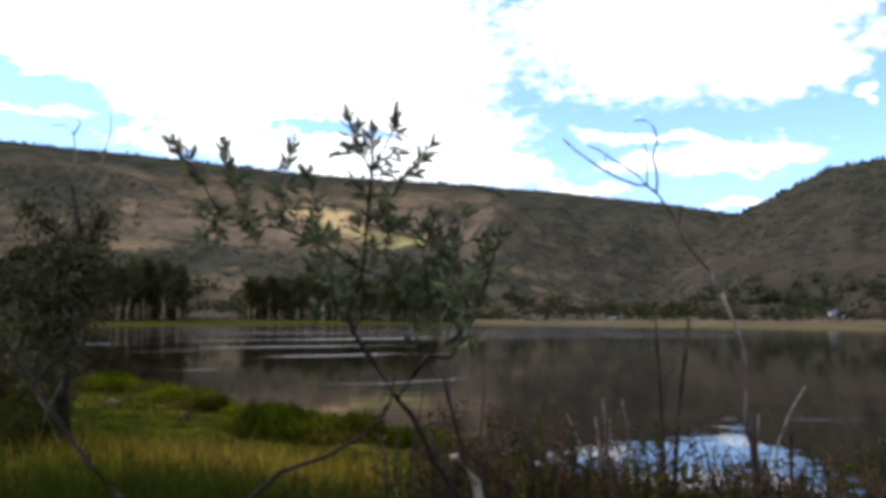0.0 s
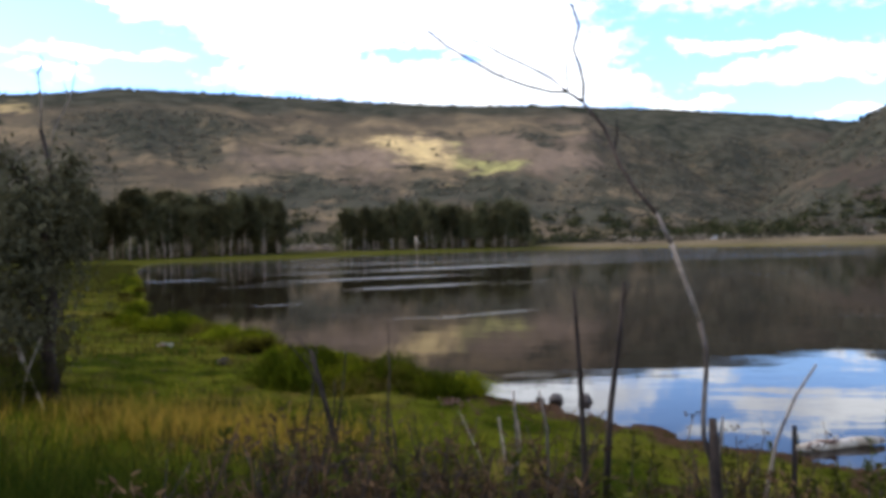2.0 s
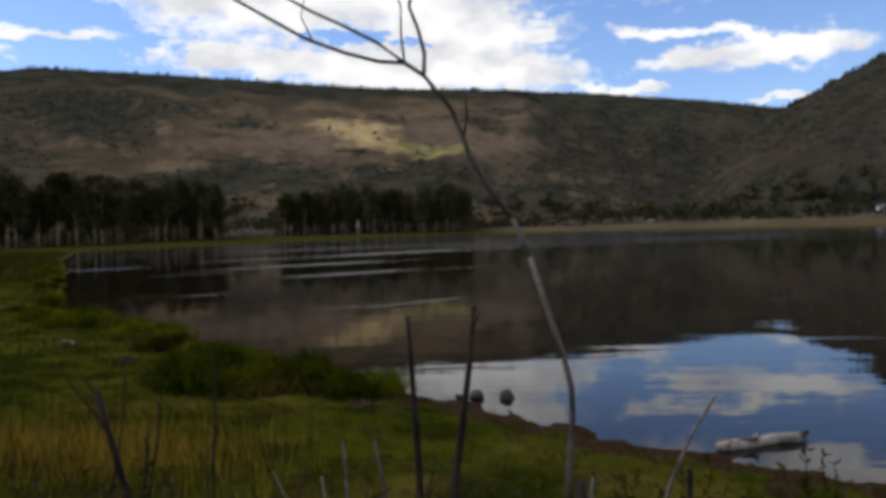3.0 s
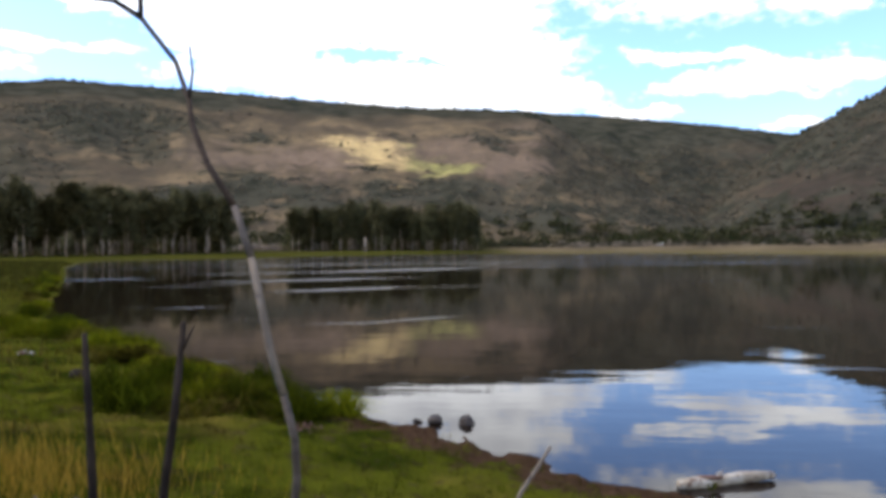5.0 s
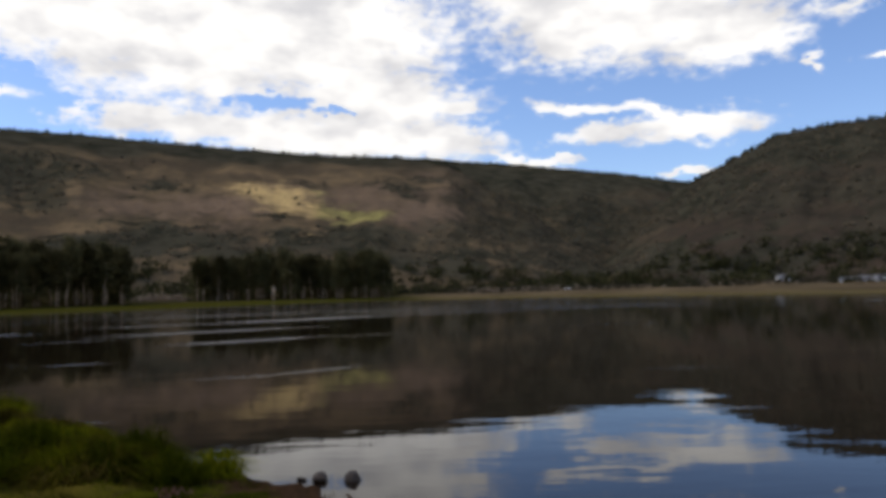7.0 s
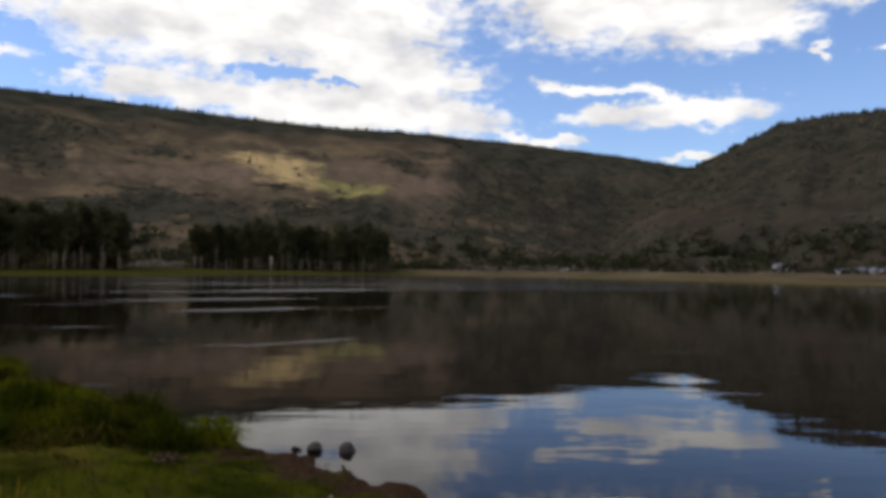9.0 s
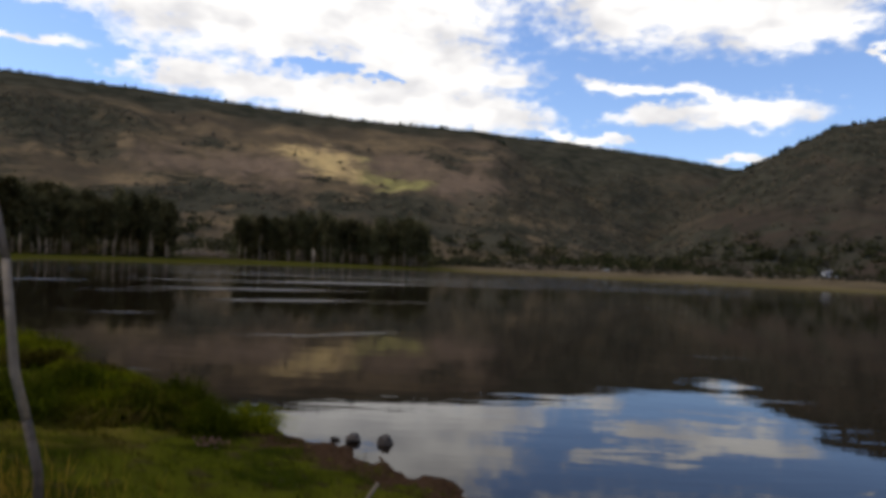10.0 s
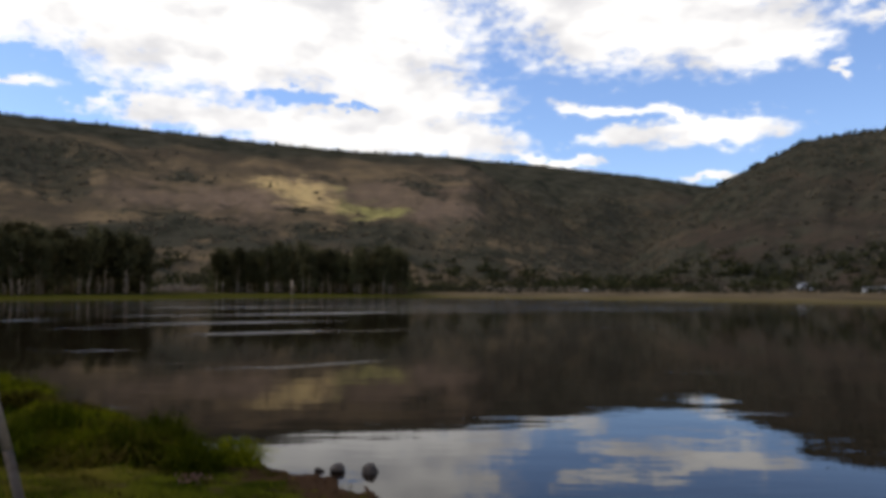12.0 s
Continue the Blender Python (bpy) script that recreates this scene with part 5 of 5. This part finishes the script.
rnd = random.Random(71)
makers = [lambda: grove_tree(1, 17), lambda: grove_tree(2, 18.5), lambda: grove_tree(3, 16), lambda: grove_tree(4, 19), lambda: grove_tree(5, 17.5)]
spots = []
for row in range(4):
    for k in range(18):
        spots.append(polar(-16.6 + k * 0.79 + rnd.gauss(0, 0.32), 302 + row * 7 + rnd.uniform(-3.5, 3.5) + abs(k - 10) * 0.8))
for row in range(4):
    for k in range(26):
        q = k / 25
        spots.append(polar(-21.9 - q * 26 + rnd.uniform(-0.35, 0.35), 246 - q * 55 + row * 7 + rnd.uniform(-2.5, 2.5)))
spots = [p for p in spots if rnd.random() < 0.88]
scatter(makers, spots, rnd, 0.8, 1.12)

snagw = new("snag", Build().tube([(0, 0, -0.2), (0.1, 0, 3), (0, 0.1, 5.2)], [0.55, 0.4, 0.25], 8).mesh("snag", BARK_PALE, True))
snagw.location = (*polar(-11.4, 279), gz_at(*polar(-11.4, 279)))
tagged(snagw, "broken pale tree snag at the far waterline", "snag")

# ---------------------------------------------------------------- far shore: woods, scrub and crest trees


def stuff_of_cards(name, spots, size, cards, mat, label, seed, tall=1.0):
    rnd = random.Random(seed)
    b = Build()
    zs = ground_z(np.array([s[0] for s in spots]), np.array([s[1] for s in spots]))
    for (x, y), z in zip(spots, zs):
        s = rnd.uniform(0.6, 1.3) * size
        for k in range(cards):
            p = Vector((x, y, z)) + Vector((rnd.gauss(0, 0.38) * s, rnd.gauss(0, 0.38) * s, abs(rnd.gauss(0.35, 0.3)) * s * tall))
            d = rand_dir(rnd)
            b.card(p, d, d.orthogonal().normalized(), rnd.uniform(0.25, 0.55) * s, rnd.uniform(0.2, 0.45) * s)
    return tagged(new(name, b.mesh(name, mat)), label, "trees", kind="stuff")


rnd = random.Random(81)
spots = [polar(rnd.uniform(-24, 46), rnd.uniform(455, 560) - 20 * rnd.random()) for k in range(520)]
stuff_of_cards("far_woods", spots, 6.0, 26, LEAF_FOOT, "dark woods and hedges at the foot of the hills", 1)
spots = [polar(rnd.uniform(-17, -2.5), rnd.uniform(332, 350)) for k in range(200)] + [polar(rnd.uniform(-48, -21.5), rnd.uniform(262, 285)) for k in range(280)]
stuff_of_cards("undergrowth", spots, 4.5, 22, LEAF_GROVE, "dark undergrowth behind the far groves", 3, 1.7)
spots = [polar(rnd.uniform(-3, 44), rnd.uniform(395, 520)) for k in range(420)]
stuff_of_cards("far_shrubs", spots, 3.2, 16, LEAF_SCRUB, "grey-green shrubs along the dry meadow", 2)

spots = [polar(rnd.gauss(7.0, 2.6), rnd.uniform(418, 446)) for k in range(46)] + [polar(rnd.uniform(2, 36), rnd.uniform(420, 450)) for k in range(46)] + [polar(rnd.uniform(-21.3, -17.6), rnd.uniform(330, 380)) for k in range(26)]
stuff_of_cards("pale_brush", spots, 3.2, 20, LEAF_PALE, "pale grey-brown dead brush along the far meadow", 4, 0.8)
spots = [(rnd.gauss(106, 3.0), rnd.gauss(140, 4.0)) for k in range(16)]
stuff_of_cards("waterside_bushes", spots, 2.3, 60, LEAF_SCRUB, "dark green bushes at the far waterline", 5, 0.9)

rs = np.random.RandomState(91)
n = 60000
a_, r_ = rs.uniform(-48, 46, n), np.sqrt(rs.uniform(480 ** 2, 1500 ** 2, n))
hx, hy = np.sin(np.radians(a_)) * r_, np.cos(np.radians(a_)) * r_
hz = ground_z(hx, hy)
dens = -0.26 + 0.30 * waves(hx, hy, 200, 21) + 0.25 * waves(hx, hy, 50, 22)
for o in WOODED:
    dens = np.maximum(dens, o[4] * 1.5 * (((a_ - o[0]) / o[2]) ** 2 + ((hz - o[1]) / o[3]) ** 2 < 1.0))
for o in SUN_PATCHES:
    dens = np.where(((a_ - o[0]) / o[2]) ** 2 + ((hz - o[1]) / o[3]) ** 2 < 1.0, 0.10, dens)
keep = rs.uniform(0, 1.6, n) < dens
hx, hy, hz = hx[keep][:7500], hy[keep][:7500], hz[keep][:7500]
b, rnd = Build(), random.Random(92)
for x, y, z in zip(hx, hy, hz):
    s = rnd.choice((rnd.uniform(0.5, 1.3), rnd.uniform(0.5, 1.3), rnd.uniform(1.0, 2.0))) * (1 + (math.hypot(x, y) - 500) / 1500)
    b.lump((x, y, z + s * 0.4), (s * 1.2, s, s * rnd.uniform(0.6, 1.2)), rnd, 0.4)
tagged(new("hillside_scrub", b.mesh("hillside_scrub", LEAF_HILL)), "dark juniper and oak scrub scattered over the hillside", "scrub", kind="stuff")

b = Build()
for k in range(1500):
    a_ = rnd.uniform(-48, 46)
    r_ = rnd.uniform(1330, 1400) if a_ < 3 else (rnd.uniform(1930, 1990) if a_ < 19.5 else rnd.uniform(1060, 1110))
    x, y = polar(a_, r_)
    z, h = gz_at(x, y), rnd.uniform(3, 9)
    h *= 0.75
    w = h * rnd.uniform(0.2, 0.4)
    b.tube([(x, y, z - 1), (x, y, z + h * 0.3), (x + rnd.uniform(-0.3, 0.3), y, z + h * 0.65), (x, y, z + h)], [w * 0.5, w, w * 0.6, 0.05], 5, False)
tagged(new("ridge_conifers", b.mesh("ridge_conifers", CONIFER)), "thin dark conifers standing along the ridge line", "trees", kind="stuff")

# ---------------------------------------------------------------- far shore: houses and a white trailer


def house(az_, r, w, d, h, turn, label):
    x, y = polar(az_, r)
    ob = thing("house", label, "house", "houses across the lake", at=(0, 0, 0))
    ob.matrix_world = pose(x, y, gz_at(x, y) - 0.1, 0, 0, turn)
    part("wall", Build().box((-w / 2, -d / 2, 0), (w / 2, d / 2, h)).mesh("house_wall", PAINT_WHITE), ob)
    e, t = 0.4, h + d * 0.32
    rv = [(-w / 2 - e, -d / 2 - e, h - 0.1), (w / 2 + e, -d / 2 - e, h - 0.1), (w / 2 + e, d / 2 + e, h - 0.1), (-w / 2 - e, d / 2 + e, h - 0.1), (-w / 2 - e, 0, t), (w / 2 + e, 0, t)]
    part("roof", mesh_of("house_roof", rv, [(0, 1, 5, 4), (2, 3, 4, 5), (1, 2, 5), (3, 0, 4), (3, 2, 1, 0)], ROOF_GREY), ob, "low grey gable roof")
    for k in range(max(1, int(w / 3.5))):
        cx = -w / 2 + (k + 0.6) * w / max(1, int(w / 3.5)) - 0.6
        part("window", Build().box((cx - 0.5, -d / 2 - 0.05, 1.0), (cx + 0.5, -d / 2 + 0.02, 2.1)).mesh("house_window", GLASS_DARK), ob)
    part("door", Build().box((w / 2 - 1.3, -d / 2 - 0.05, 0.1), (w / 2 - 0.4, -d / 2 + 0.02, 2.1)).mesh("house_door", ROOF_GREY), ob)


for q in ((25.6, 478, 4, 3.5, 2.4, 10), (26.3, 474, 3.5, 3.5, 2.4, -15), (29.5, 462, 4.5, 3, 2.4, 12), (30.1, 460, 3.5, 3, 2.4, 5), (30.7, 463, 4.5, 3, 2.4, -8), (31.4, 461, 4, 3, 2.4, 12), (32.1, 462, 4.5, 3, 2.4, 0), (32.8, 460, 3.5, 3, 2.4, 9), (33.6, 462, 5, 3, 2.4, -6), (34.5, 463, 4, 3, 2.4, 4)):
    house(*q, "small white house with grey roof at the meadow's edge")


def trailer(az_, r):
    x, y = polar(az_, r)
    ob = thing("camper_trailer", "white camper trailer parked on the far meadow", "trailer")
    ob.matrix_world = pose(x, y, gz_at(x, y), 0, 0, 8) @ Matrix.Scale(0.65, 4)
    part("body", Build().box((-2.2, -1.1, 0.5), (2.2, 1.1, 2.8), 0.3).mesh("trailer_body", PAINT_WHITE), ob)
    part("window", Build().box((-1.4, -1.14, 1.5), (-0.4, -1.08, 2.1)).mesh("trailer_window", GLASS_DARK), ob)
    part("door", Build().box((0.5, -1.14, 0.7), (1.2, -1.08, 2.4)).mesh("trailer_door", ROOF_GREY), ob)
    for sy in (-1, 1):
        part("wheel", Build().tube([(0, sy * 0.85, 0.35), (0, sy * 1.08, 0.35)], 0.35, 14).mesh("trailer_wheel", RUBBER), ob)
    part("tow_bar", Build().tube([(-2.2, 0, 0.6), (-3.3, 0, 0.5)], 0.08, 6).mesh("trailer_bar", ROOF_GREY), ob)


trailer(10.75, 440)
